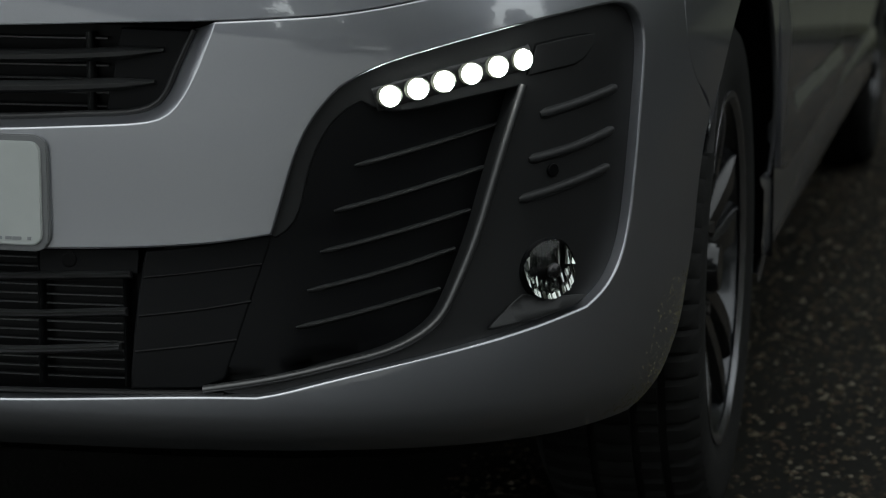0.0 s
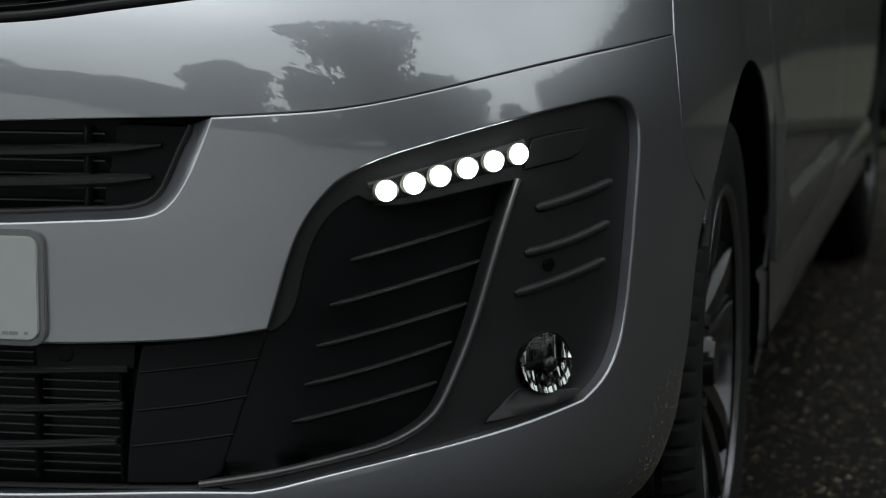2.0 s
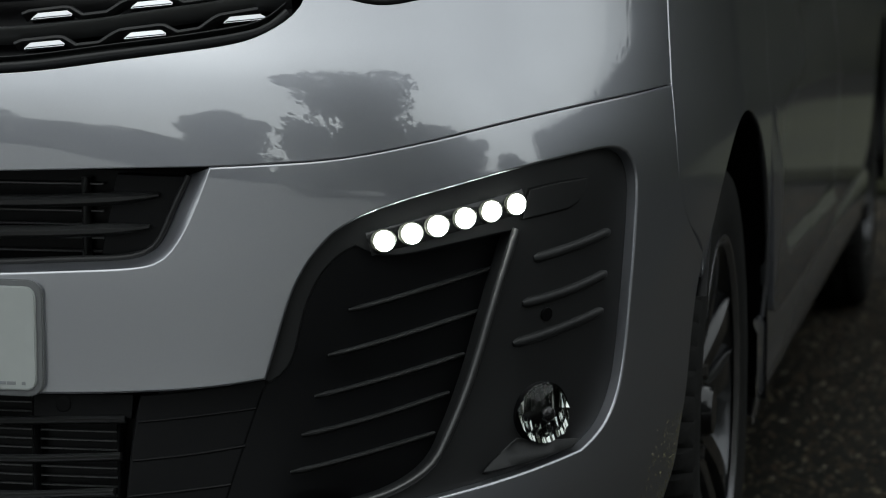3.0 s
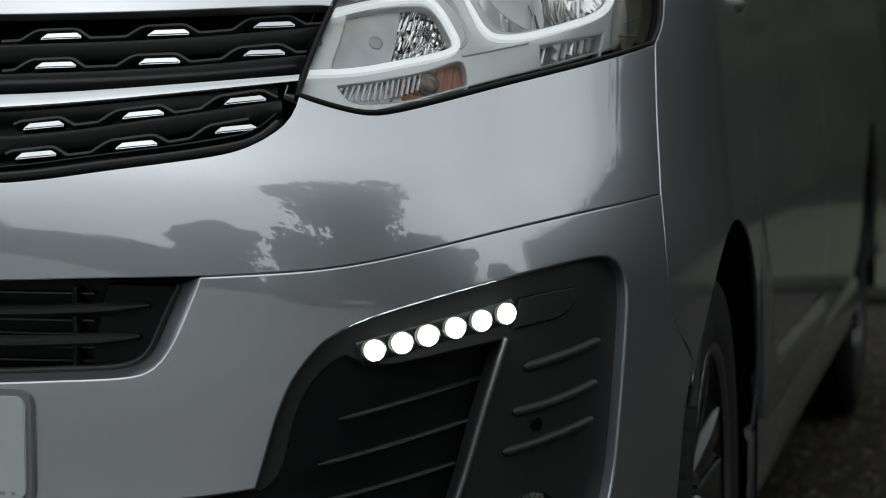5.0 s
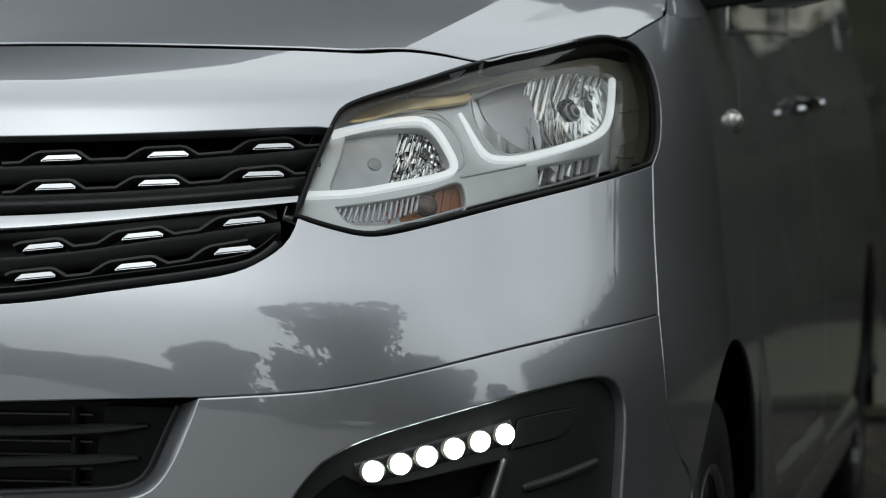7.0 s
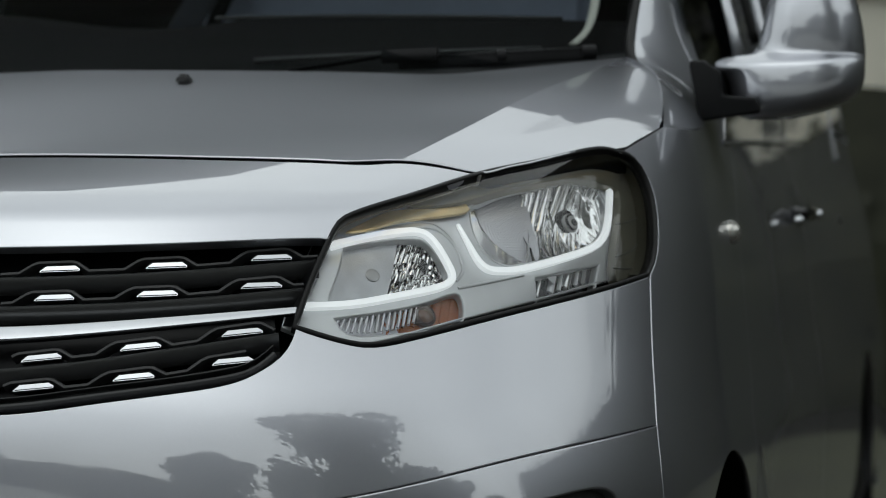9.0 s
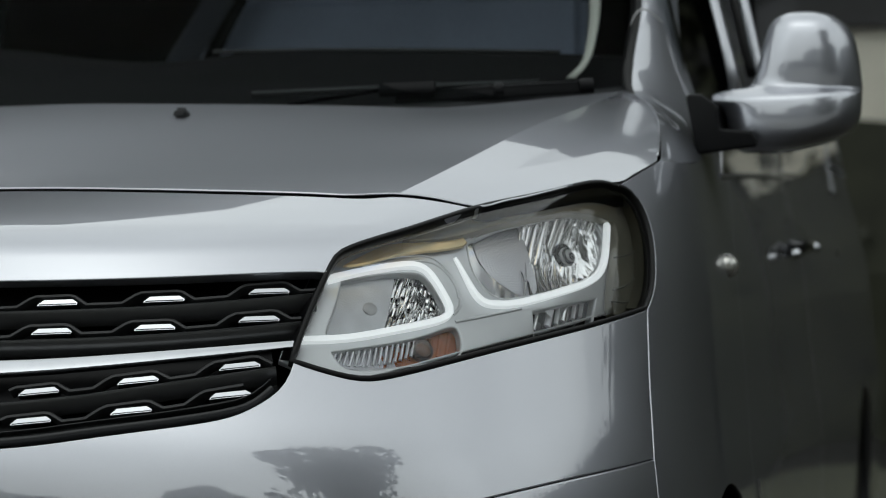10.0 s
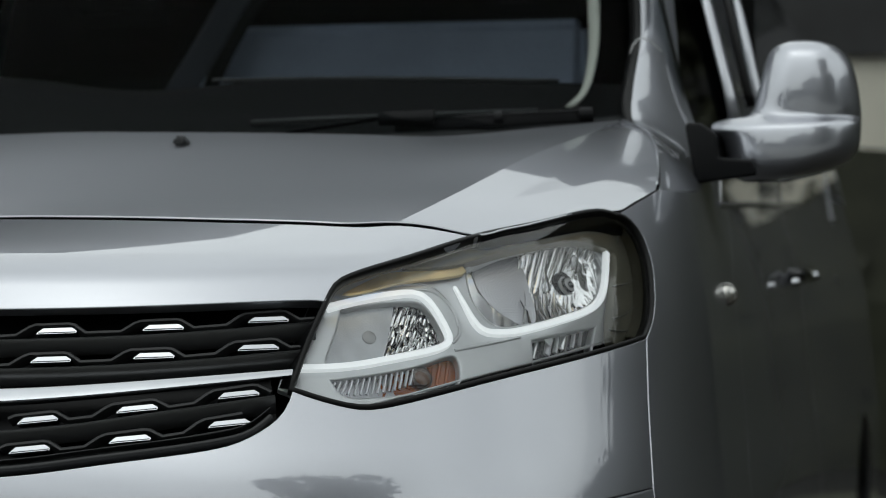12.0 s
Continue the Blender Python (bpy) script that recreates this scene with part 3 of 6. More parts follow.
def thin_plate(points, slack=2e-4):
    """The smoothest sheet z(x, y) through the points."""
    p = np.asarray(points, float)
    n = len(p)

    def kernel(a, b):
        r2 = ((a[:, None, :2] - b[None, :, :2]) ** 2).sum(2)
        return 0.5 * r2 * np.log(r2 + 1e-12)

    m = np.zeros((n + 3, n + 3))
    m[:n, :n] = kernel(p, p) + slack * np.eye(n)
    m[:n, n], m[:n, n + 1:] = 1, p[:, :2]
    m[n:, :n] = m[:n, n:].T
    w_ = np.linalg.solve(m, np.concatenate([p[:, 2], np.zeros(3)]))

    def z(x, y):
        x, y = np.broadcast_arrays(np.asarray(x, float), np.asarray(y, float))
        q = np.stack([x.ravel(), y.ravel()], 1)
        return (kernel(q, p) @ w_[:n] + w_[n] + q @ w_[n + 1:]).reshape(x.shape)

    return z


e_line = even(E_rail, 90)
kink = int(np.argmin(np.abs(e_line[:, 0] - 0.597)))
crease_line = even([tuple(e_line[kink])] + CREASE + [K_pts[-1]], 40)
front, back, middle, outer = e_line[:kink + 1], even(K_pts, 36), even(C_pts, 24), np.concatenate([e_line[kink:], even(S_pts, 24)[1:]])
flip_x = np.array([-1, 1, 1])
main_z = thin_plate(np.concatenate([front[::2], back[1::2], middle[2:-1:3], crease_line[2:-2:2], front[2::2] * flip_x, back[1::2] * flip_x, crease_line[2:-2:2] * flip_x]))
side_z = thin_plate(np.concatenate([crease_line[::2], outer[2:-1:2]]), 6e-4)
bonnet = group_part("bonnet", van)
for name, loop, z_of in (("bonnet_panel", np.concatenate([front, crease_line[1:], back[::-1][1:], middle[::-1][1:-1]]), main_z), ("bonnet_shoulder", np.concatenate([outer, crease_line[::-1][1:-1]]), side_z)):
    got = patch(loop[:, :2], 0, 0.014, 0, 0, 0, name == "bonnet_panel", lambda x, y: np.stack([x, y, z_of(x, y)], -1))
    if name == "bonnet_shoulder":
        # shading normals set by hand: bright sky reflection in front, greyer behind
        n_ = np.array(got[2])
        at = np.asarray(got[0])[:, 1]
        lie = np.stack([np.interp(at, [0.35, 0.65, 1.05], [0.27, 0.23, 0.13]), np.interp(at, [0.35, 0.65, 1.05], [-0.42, -0.33, -0.10]), np.interp(at, [0.35, 1.15], [0.88, 0.95])], 1)
        n_ = 0.15 * n_ + 0.85 * lie
        got = (got[0], got[1], n_ / np.linalg.norm(n_, axis=1, keepdims=True))
    obj(name, *got[:2], PAINT, bonnet, got[2])
    if name == "bonnet_shoulder":
        got = mirrored(*got)
        obj(name, *got[:2], PAINT, bonnet, got[2])
g = np.array([e_line, e_line + [0, 0.012, -0.016], e_line + [0, 0.03, -0.03]])[::-1]
grid_obj("bonnet_edge", g, SEAL, bonnet, both=True)
side_hem = even(S_pts, 24)[2:]
hem = e_line[:kink + 22]
for s in (1, -1):
    bv, bf = sweep(side_hem * [s, 1, 1], np.repeat([[0.45 * s, 0.0, 0.89]], len(side_hem), 0), bead(0.0030, 0.0014, 7)[::s])
    obj("bonnet_hem", bv, bf, PAINT, bonnet)
    bv, bf = sweep(hem * [s, 1, 1] + np.array([0, 0.001, 0.0002]), np.repeat([[0.0, -0.45, 0.89]], len(hem), 0), bead(0.0042, 0.0016, 7)[::s])
    obj("bonnet_hem", bv, bf, PAINT, bonnet)

# ---- windscreen, pillars, side glass ----
bx = np.linspace(-0.748, 0.748, 25)
base = np.stack([bx, 0.985 + 0.195 * (np.abs(bx) / 0.748) ** 2.2, 1.243 + 0.039 * (np.abs(bx) / 0.748) ** 3], 1)
top = np.stack([bx * 0.86, 1.60 + 0.14 * (bx / 0.748) ** 2, np.full(25, 1.82)], 1)
scr = np.array([base + (top - base) * t + np.array([0, 0, 0.02 * math.sin(math.pi * t)]) for t in np.linspace(0, 1, 14)])
grid_obj("windscreen", scr, SCREEN, van).visible_shadow = False
stations = np.arange(7.0)
rail_in = [(0.846, 0.80, 1.158), (0.832, 0.91, 1.196), (0.803, 1.04, 1.240), (0.757, 1.165, 1.283), (0.749, 1.29, 1.380), (0.731, 1.43, 1.487), (0.668, 1.76, 1.80)]
rail_out = [tuple(skin(1.402, 1.157)), tuple(skin(1.58, 1.162)), tuple(skin(1.78, 1.180)), tuple(skin(1.945, 1.240)), (0.801, 1.42, 1.345), (0.777, 1.52, 1.475), (0.70, 1.82, 1.80)]
fine_k = np.linspace(0, 6, 72)
ri, ro = (np.stack([spline1(stations, np.asarray(r)[:, i])(fine_k) for i in range(3)], 1) for r in (rail_in, rail_out))
rows_ = []
for t in np.linspace(0, 1, 14):
    swell = np.clip(fine_k / 4.0, 0, 1)[:, None]
    bulge = math.sin(math.pi * t ** 0.8) * swell * swell * (3 - 2 * swell) * np.array([0.007, -0.017, 0.006])
    rows_.append(ri * (1 - t) + ro * t + bulge)
for s in (1, -1):
    g = np.array(rows_[::-1]) * [s, 1, 1]
    grid_obj("windscreen_pillar", g, PAINT, van, flip=(s > 0))
    c = ri[26:] * [s, 1, 1] + np.array([-0.006 * s, 0.004, 0.0])
    bv, bf = sweep(c, np.repeat([[-0.4 * s, -0.8, 0.4]], len(c), 0), bead(0.020, 0.006), np.clip(np.linspace(0.2, 3.0, len(c)), 0, 1))
    obj("screen_seal", bv, bf, SEAL, van)

# ---- black trim with the lamps, in the corner of the lower bumper ----
SIDES = (1, -1)


def skin_obj(name, loop, depth, material, parent, label="", flange=0.012, gap=0.0, both=True, step=0.018, lip=0.0016):
    got = patch(np.asarray(loop, float), depth, step, flange, lip, gap)
    if both and abs(np.asarray(loop)[:, 0]).min() > 1e-3:
        twin = mirrored(*got)
        obj(name, *twin[:2], material, parent, twin[2], label)
    elif both:
        got = arrays_of([got, mirrored(*got)])
    return obj(name, *got[:2], material, parent, got[2], label)


def disc_on_skin(name, at, radius, depth, material, parent, label="", thick=0.004, dome=0.0, k=24, tall=1.0):
    """A round boss standing on the skin at (p, q)."""
    c, n = skin(*at, depth), skin_normal(*at)
    u = np.cross([0, 0, 1.0], n)
    u /= np.linalg.norm(u)
    w = np.cross(n, u)
    v, f = [], []
    rings = [(1.0, 0.0), (1.0, thick * 0.7), (0.92, thick)] + [(x, thick + dome * (1 - x * x)) for x in (0.75, 0.5, 0.25)]
    for r, h in rings:
        v += [c + radius * r * (math.cos(a) * u + tall * math.sin(a) * w) + h * n for a in np.linspace(0, 2 * math.pi, k, endpoint=False)]
    v.append(c + n * (thick + dome))
    for i in range(len(rings) - 1):
        for j in range(k):
            f.append((i * k + j, i * k + (j + 1) % k, (i + 1) * k + (j + 1) % k, (i + 1) * k + j))
    m = (len(rings) - 1) * k
    f += [(m + j, m + (j + 1) % k, len(v) - 1) for j in range(k)]
    bm = bmesh.new()
    vs = [bm.verts.new(x) for x in v]
    for q in f:
        bm.faces.new([vs[i] for i in q])
    return part(name, bm, material, parent, label, angle=40)


trim = group_part("corner_trim", van, "matt black plastic bumper corner trim")
RIDGE, BROW, INNER = [(0.437, 0.341), (0.518, 0.355), (0.586, 0.371), (0.633, 0.384), (0.675, 0.409), (0.694, 0.438), (0.72, 0.498), (0.744, 0.576), (0.772, 0.659)], [(0.772, 0.659), (0.693, 0.646), (0.629, 0.638), (0.601, 0.649)], [(0.601, 0.649), (0.585, 0.64), (0.567, 0.621), (0.547, 0.576), (0.533, 0.522), (0.514, 0.504)]
recess = chain(curve([TRIM_LEFT[0], (0.40, 0.50), (0.40, 0.345)][:2]), curve([(0.40, 0.50), (0.40, 0.338)]), curve([(0.40, 0.338)] + CHIN[:1]), curve(TRIM_FOOT[::-1]), curve(TRIM_EDGE[::-1]), curve(TRIM_HEAD[::-1]), curve(TRIM_LEFT[::-1]))


def recess_depth(p, q):
    """The grille field of the trim dips from its outer edge towards the ridge."""
    near = np.interp(q, [z for _, z in INNER[::-1]], [x for x, _ in INNER[::-1]])
    far = np.interp(q, [z for _, z in RIDGE], [x for x, _ in RIDGE])
    t = np.clip((p - near) / (far - near), 0, 1)
    return 0.0150 + 0.021 * t * t * (3 - 2 * t)


def bar_on(name, points, depth_of, profile, material, parent, taper, step=0.012):
    c_ = curve(points, step)
    bv, bf = sweep(skin(c_[:, 0], c_[:, 1], depth_of(c_[:, 0], c_[:, 1])), skin_normal(c_[:, 0], c_[:, 1]), profile, np.interp(np.linspace(0, 1, len(c_)), *taper))
    bm = bmesh.new()
    vs = [bm.verts.new(x) for x in bv]
    for q in bf:
        bm.faces.new([vs[i] for i in q])
    return part(name, bm, material, parent, angle=50)


# the grille field's shade comes from TRIM_DARK; the bezel keeps PLASTIC
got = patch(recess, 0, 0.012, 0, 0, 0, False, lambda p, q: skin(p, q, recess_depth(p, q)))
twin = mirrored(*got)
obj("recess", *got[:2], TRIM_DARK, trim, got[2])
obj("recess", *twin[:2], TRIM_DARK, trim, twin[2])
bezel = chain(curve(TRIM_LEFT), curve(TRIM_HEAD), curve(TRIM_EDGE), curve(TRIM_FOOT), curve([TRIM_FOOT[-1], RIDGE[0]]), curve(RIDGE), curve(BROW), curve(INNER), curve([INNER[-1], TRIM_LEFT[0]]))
skin_obj("bezel", bezel, 0.012, PLASTIC, trim, flange=0.024, lip=0.003, gap=0.001)
skin_bar("ridge", RIDGE, 0.012, bead(0.009, 0.007), SLAT, trim)
slat_taper = ([0, 0.03, 0.97, 1], [0.5, 1, 1, 0.8])
for line in [[(0.596, 0.579), (0.672, 0.596), (0.759, 0.615)], [(0.575, 0.531), (0.655, 0.549), (0.743, 0.569)], [(0.561, 0.487), (0.637, 0.503), (0.727, 0.523)], [(0.547, 0.446), (0.631, 0.463), (0.71, 0.482)], [(0.534, 0.407), (0.612, 0.422), (0.693, 0.439)]]:
    bar_on("slat", line, lambda p, q: recess_depth(p, q) + 0.001, [(0.0024, 0), (0.0020, 0.0065), (0.0008, 0.0080), (-0.0008, 0.0078), (-0.0026, 0.005), (-0.0045, 0)], SLAT, trim, slat_taper)
for line in [[(0.794, 0.625), (0.843, 0.633), (0.905, 0.645)], [(0.781, 0.577), (0.836, 0.585), (0.901, 0.599)], [(0.77, 0.534), (0.83, 0.545), (0.896, 0.558)]]:
    skin_bar("rib", line, 0.0125, [(0.0060, 0), (0.0046, 0.0040), (0.0030, 0.0056), (-0.0018, 0.0060), (-0.0040, 0.0045), (-0.0062, 0)], PLASTIC, trim, taper=([0, 0.05, 0.95, 1], [0.5, 1, 1, 0.6]), step=0.006)
disc_on_skin("parking_sensor", (0.812, 0.563), 0.0075, 0.0115, DARK, trim, "round parking sensor", thick=0.002)
PLUG = [(0.788, 0.700), (0.827, 0.705), (0.868, 0.707), (0.859, 0.687), (0.840, 0.677), (0.778, 0.669)]
plug_loop = chain(curve(PLUG[:3]), curve(PLUG[2:5]), curve(PLUG[4:]), curve([PLUG[5], PLUG[0]]))
for s in SIDES:
    for name, gap_, depth_, mat_ in (("plug_groove", -0.0012, 0.0116, SEAL), ("blanking_plug", 0.0010, 0.0095, PLASTIC)):
        got = patch(plug_loop, depth_, 0.012, 0.003, 0.001, gap_)
        got = got if s > 0 else mirrored(*got)
        obj(name, *got[:2], mat_, trim, got[2])
SHELF = [(0.732, 0.4005), (0.776, 0.429), (0.820, 0.4225), (0.858, 0.4205), (0.846, 0.4145), (0.790, 0.4055)]
shelf_loop = chain(*[curve([SHELF[i], SHELF[(i + 1) % 6]], 0.008) for i in range(6)])
for s in SIDES:
    got = patch(shelf_loop, 0, 0.008, 0.006, 0.002, 0, False, lambda p, q: skin(p, q, 0.0035 + 0.0075 * np.clip((q - 0.3995 - (p - 0.732) * 0.13) / 0.016, 0, 1)))
    got = got if s > 0 else mirrored(*got)
    obj("fog_shelf", *got[:2], PLASTIC, trim, got[2])
# row of six daylight lamps in a clear housing
LEDS = [(0.628, 0.653), (0.656, 0.66), (0.683, 0.667), (0.712, 0.674), (0.741, 0.68), (0.77, 0.686)]
drl = group_part("daylight_lamp", van, "lit row of six round daylight lamps")
skin_bar("lamp_housing", [(LEDS[0][0] - 0.014, LEDS[0][1] - 0.004)] + LEDS + [(LEDS[-1][0] + 0.012, LEDS[-1][1] + 0.003)], 0.013, bead(0.027, 0.004), SMOKE, drl, "dark lamp housing")
# fog lamp
FOG = (0.808, 0.455)
fog = group_part("fog_lamp", van, "round clear-glass fog lamp")
disc_on_skin("fog_ring", FOG, 0.038, 0.016, DARK, fog, thick=0.006, k=36, tall=0.93)
disc_on_skin("fog_bulb_cap", FOG, 0.0085, 0.004, SMOKE, fog, "dark bulb cap", thick=0.006, dome=0.003)


def facets(name, at, radius, depth, material, parent, label, k=22, deep=0.014, tall=0.93, seed=3):
    """A bowl of upright mirror facets with a round outline."""
    rnd = random.Random(seed)
    c, n = skin(*at, depth), skin_normal(*at)
    u = np.cross([0, 0, 1.0], n)
    u /= np.linalg.norm(u)
    w = np.cross(n, u)
    bm = bmesh.new()
    xs = sorted({-0.98, 0.98, *[-0.98 + 1.96 * (i + 0.5 * rnd.random()) / k for i in range(1, k)]})
    for i in range(len(xs) - 1):
        for lo, hi in ((-1, 0.1), (0.1, 1)):
            q = []
            tilt, lean = rnd.uniform(-0.3, 0.3), rnd.uniform(-0.9, -0.15)
            for x, y, s1, s2 in ((xs[i], lo, -1, -1), (xs[i + 1], lo, 1, -1), (xs[i + 1], hi, 1, 1), (xs[i], hi, -1, 1)):
                lim = math.sqrt(max(0.0, 1 - x * x))
                yy = max(-lim, min(lim, y))
                d = -deep * (1 - 0.8 * (x * x + yy * yy)) + 0.006 * (tilt * s1 + lean * s2)
                q.append(bm.verts.new(c + radius * (x * u + tall * yy * w) + d * n))
            bm.faces.new(q)
    return part(name, bm, material, parent, label)


for at in LEDS:
    disc_on_skin("led_cup", at, 0.0140, 0.0105, LED_CUP, drl, "glowing lamp cup", thick=0.003, k=20, tall=0.9)
    disc_on_skin("led", at, 0.0109, 0.008, LED, drl, "lit white lamp", thick=0.003, dome=0.005, k=24)
facets("fog_reflector", FOG, 0.0345, 0.004, FOG_MIRROR, fog, "faceted chrome reflector", k=30)
disc_on_skin("fog_lens", FOG, 0.0355, 0.011, LENS, fog, "clear fog lamp lens", thick=0.004, dome=0.008, k=36, tall=0.93)

# ---- lower grille ----
low = group_part("lower_grille", van, "black plastic lower air intake")
# near-black sheet in place of the shade behind the bars
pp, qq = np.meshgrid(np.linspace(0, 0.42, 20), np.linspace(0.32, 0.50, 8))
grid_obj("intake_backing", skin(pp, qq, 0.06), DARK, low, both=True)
for line in [[(0.218, 0.454), (0.294, 0.457), (0.366, 0.46)], [(0.217, 0.413), (0.294, 0.416), (0.36, 0.42)], [(0.217, 0.374), (0.293, 0.378), (0.352, 0.382)]]:
    line = [(0.0, line[0][1] - 0.001)] + line
    for s in SIDES:
        skin_bar("grille_bar", [(s * p, q) for p, q in line], 0.026, [(0.0035, 0), (0.003, 0.009), (0.001, 0.0115), (-0.002, 0.0105), (-0.005, 0.005), (-0.006, 0)], SLAT, low)
LOWPANEL = [(0.382, 0.484), (0.452, 0.493), (0.509, 0.504), (0.522, 0.42), (0.457, 0.354), (0.437, 0.345), (0.363, 0.342), (0.371, 0.417)]
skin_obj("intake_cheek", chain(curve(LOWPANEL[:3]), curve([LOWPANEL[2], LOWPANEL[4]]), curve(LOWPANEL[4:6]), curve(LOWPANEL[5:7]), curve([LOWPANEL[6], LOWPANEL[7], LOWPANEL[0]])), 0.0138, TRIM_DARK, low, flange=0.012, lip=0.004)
for line in [[(0.378, 0.458), (0.44, 0.466), (0.501, 0.475)], [(0.372, 0.417), (0.433, 0.425), (0.489, 0.435)], [(0.367, 0.379), (0.42, 0.386), (0.473, 0.394)]]:
    skin_bar("cheek_line", line, 0.0145, bead(0.0035, 0.0022, 5), TRIM_DARK, low)
BR = [(0.263, 0.482), (0.372, 0.485), (0.37, 0.461), (0.263, 0.457)]
skin_obj("towing_cover", chain(*[curve([BR[i], BR[(i + 1) % 4]]) for i in range(4)]), 0.022, TRIM_DARK, low, flange=0.012, both=False)
disc_on_skin("towing_eye_hole", ((BR[0][0] + BR[1][0]) / 2 - 0.022, (BR[0][1] + BR[2][1]) / 2 + 0.002), 0.0085, 0.0215, DARK, low, thick=0.001)
for i in range(15):
    q = 0.342 + 0.0098 * i
    for s in SIDES:
        skin_bar("fine_fin", [(0.0, q), (s * 0.2, q), (s * 0.355, q)], 0.050, bead(0.0022, 0.004, 4), SLAT, low)
for p in (0.10, 0.262, 0.36):
    for s in SIDES:
        skin_bar("strut", [(s * p, 0.335), (s * p, 0.41), (s * p, 0.485)], 0.048, bead(0.009, 0.010, 5), TRIM_DARK, low)
skin_bar("lower_rail", [(-0.46, 0.337), (0.0, 0.33), (0.46, 0.337)], 0.018, bead(0.006, 0.008), PLASTIC, low)

# ---- upper intake under the bumper seam ----
mid = group_part("upper_intake", van, "narrow black upper air intake")
UPF = [(0.0, 0.625)] + [(0.221, 0.625), (0.317, 0.63), (0.373, 0.634), (0.4, 0.646), (0.416, 0.676), (0.437, 0.721)]
# the well's floor is near-black: its shade is in the colour
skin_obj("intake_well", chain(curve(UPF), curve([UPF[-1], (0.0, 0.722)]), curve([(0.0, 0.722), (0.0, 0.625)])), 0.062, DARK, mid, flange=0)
fold_line, well_line = curve(FOLD, 0.004), curve(UPF, 0.004)
k_ = np.linspace(0, 1, 60)
fold_line, well_line = (np.stack([np.interp(k_, np.linspace(0, 1, len(c)), c[:, i]) for i in range(2)], 1) for c in (fold_line, well_line))
g = np.array([skin(fold_line[:, 0] * (1 - t) + well_line[:, 0] * t, fold_line[:, 1] * (1 - t) + well_line[:, 1] * t, 0.001 + 0.030 * t ** 1.3) for t in np.linspace(0, 1, 8)])
grid_obj("intake_chamfer", g, PAINT, mid, "silver chamfered edge", both=True)
for s in SIDES:
    skin_bar("intake_rim", [(s * p, q) for p, q in UPF], 0.026, bead(0.008, 0.006), PLASTIC, mid)
    for line in [[(0.222, 0.69), (0.318, 0.693), (0.406, 0.699)], [(0.221, 0.657), (0.311, 0.66), (0.395, 0.665)]]:
        skin_bar("intake_bar", [(0.0, line[0][1] - 0.001)] + [(s * p, q) for p, q in line] if s > 0 else [(s * p, q) for p, q in line], 0.034, [(0.006, 0), (0.0055, 0.012), (0.0015, 0.017), (-0.003, 0.016), (-0.007, 0.008), (-0.008, 0)], SLAT, mid, taper=([0, 0.9, 1], [1, 1, 0.35]))
POD = [(0.342, 0.635), (0.373, 0.635), (0.395, 0.642), (0.411, 0.666), (0.435, 0.717), (0.36, 0.719), (0.352, 0.677)]
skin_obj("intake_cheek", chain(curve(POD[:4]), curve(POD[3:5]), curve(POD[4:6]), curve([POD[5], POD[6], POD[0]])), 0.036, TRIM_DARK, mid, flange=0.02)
for i in range(6):
    q = 0.635 + 0.0145 * i
    skin_bar("fine_fin", [(0.0, q), (0.15, q), (0.345, q)], 0.056, bead(0.003, 0.004, 4), SLAT, mid)
for p in (0.19, 0.325):
    skin_bar("strut", [(p, 0.63), (p, 0.67), (p, 0.715)], 0.054, bead(0.010, 0.010, 5), SLAT, mid)

# ---- number plate ----
PL = [(0.272, 0.604), (0.268, 0.493)]
plate = group_part("number_plate", van, "blank white number plate in a grey surround")


def rounded(w, h, r, k=6):
    out = []
    for cx, cy, a0 in ((w - r, h - r, 0), (r - w, h - r, 90), (r - w, r - h, 180), (w - r, r - h, 270)):
        out += [(cx + r * math.cos(radians(a0 + 90 * i / k)), cy + r * math.sin(radians(a0 + 90 * i / k))) for i in range(k + 1)]
    return out


def plate_slab(name, w, h, r, zc, y, thick, material, parent, label=""):
    bm = bmesh.new()
    ring = rounded(w, h, r)
    f = [bm.verts.new((x, y - 0.0, zc + z)) for x, z in ring]
    face = bm.faces.new(f)
    ex = bmesh.ops.extrude_face_region(bm, geom=[face])
    bmesh.ops.translate(bm, vec=(0, thick, 0), verts=[e for e in ex["geom"] if isinstance(e, bmesh.types.BMVert)])
    bmesh.ops.bevel(bm, geom=[e for e in bm.edges if abs(e.verts[0].co.y - y) < 1e-6 and abs(e.verts[1].co.y - y) < 1e-6], offset=0.0012, segments=2, affect="EDGES")
    return part(name, bm, material, parent, label, angle=40)


zc, wide = (PL[0][1] + PL[1][1]) / 2, PL[0][0] - 0.002
face_y = float(skin(wide, zc)[1]) - 0.004
plate_slab("plate_face", wide, (PL[0][1] - PL[1][1]) / 2, 0.012, zc, face_y - 0.0065, 0.004, PLATE, plate)
plate_slab("plate_surround", wide + 0.007, (PL[0][1] - PL[1][1]) / 2 + 0.007, 0.017, zc, face_y - 0.003, 0.03, shader("grey_plate_surround", (0.16, 0.165, 0.17), 0.4), plate, "grey plastic plate surround")
bm = bmesh.new()
for i in range(7):
    w_ = 0.004 + 0.003 * ((i * 5) % 3)
    x0 = wide - 0.012 - 0.011 * i
    bmesh.ops.create_cube(bm, size=1, matrix=Matrix.LocRotScale((x0 - w_ / 2, face_y - 0.0068, PL[1][1] + 0.0075), None, (w_, 0.0006, 0.0035)))
part("small_print", bm, INK, plate, "tiny grey print")

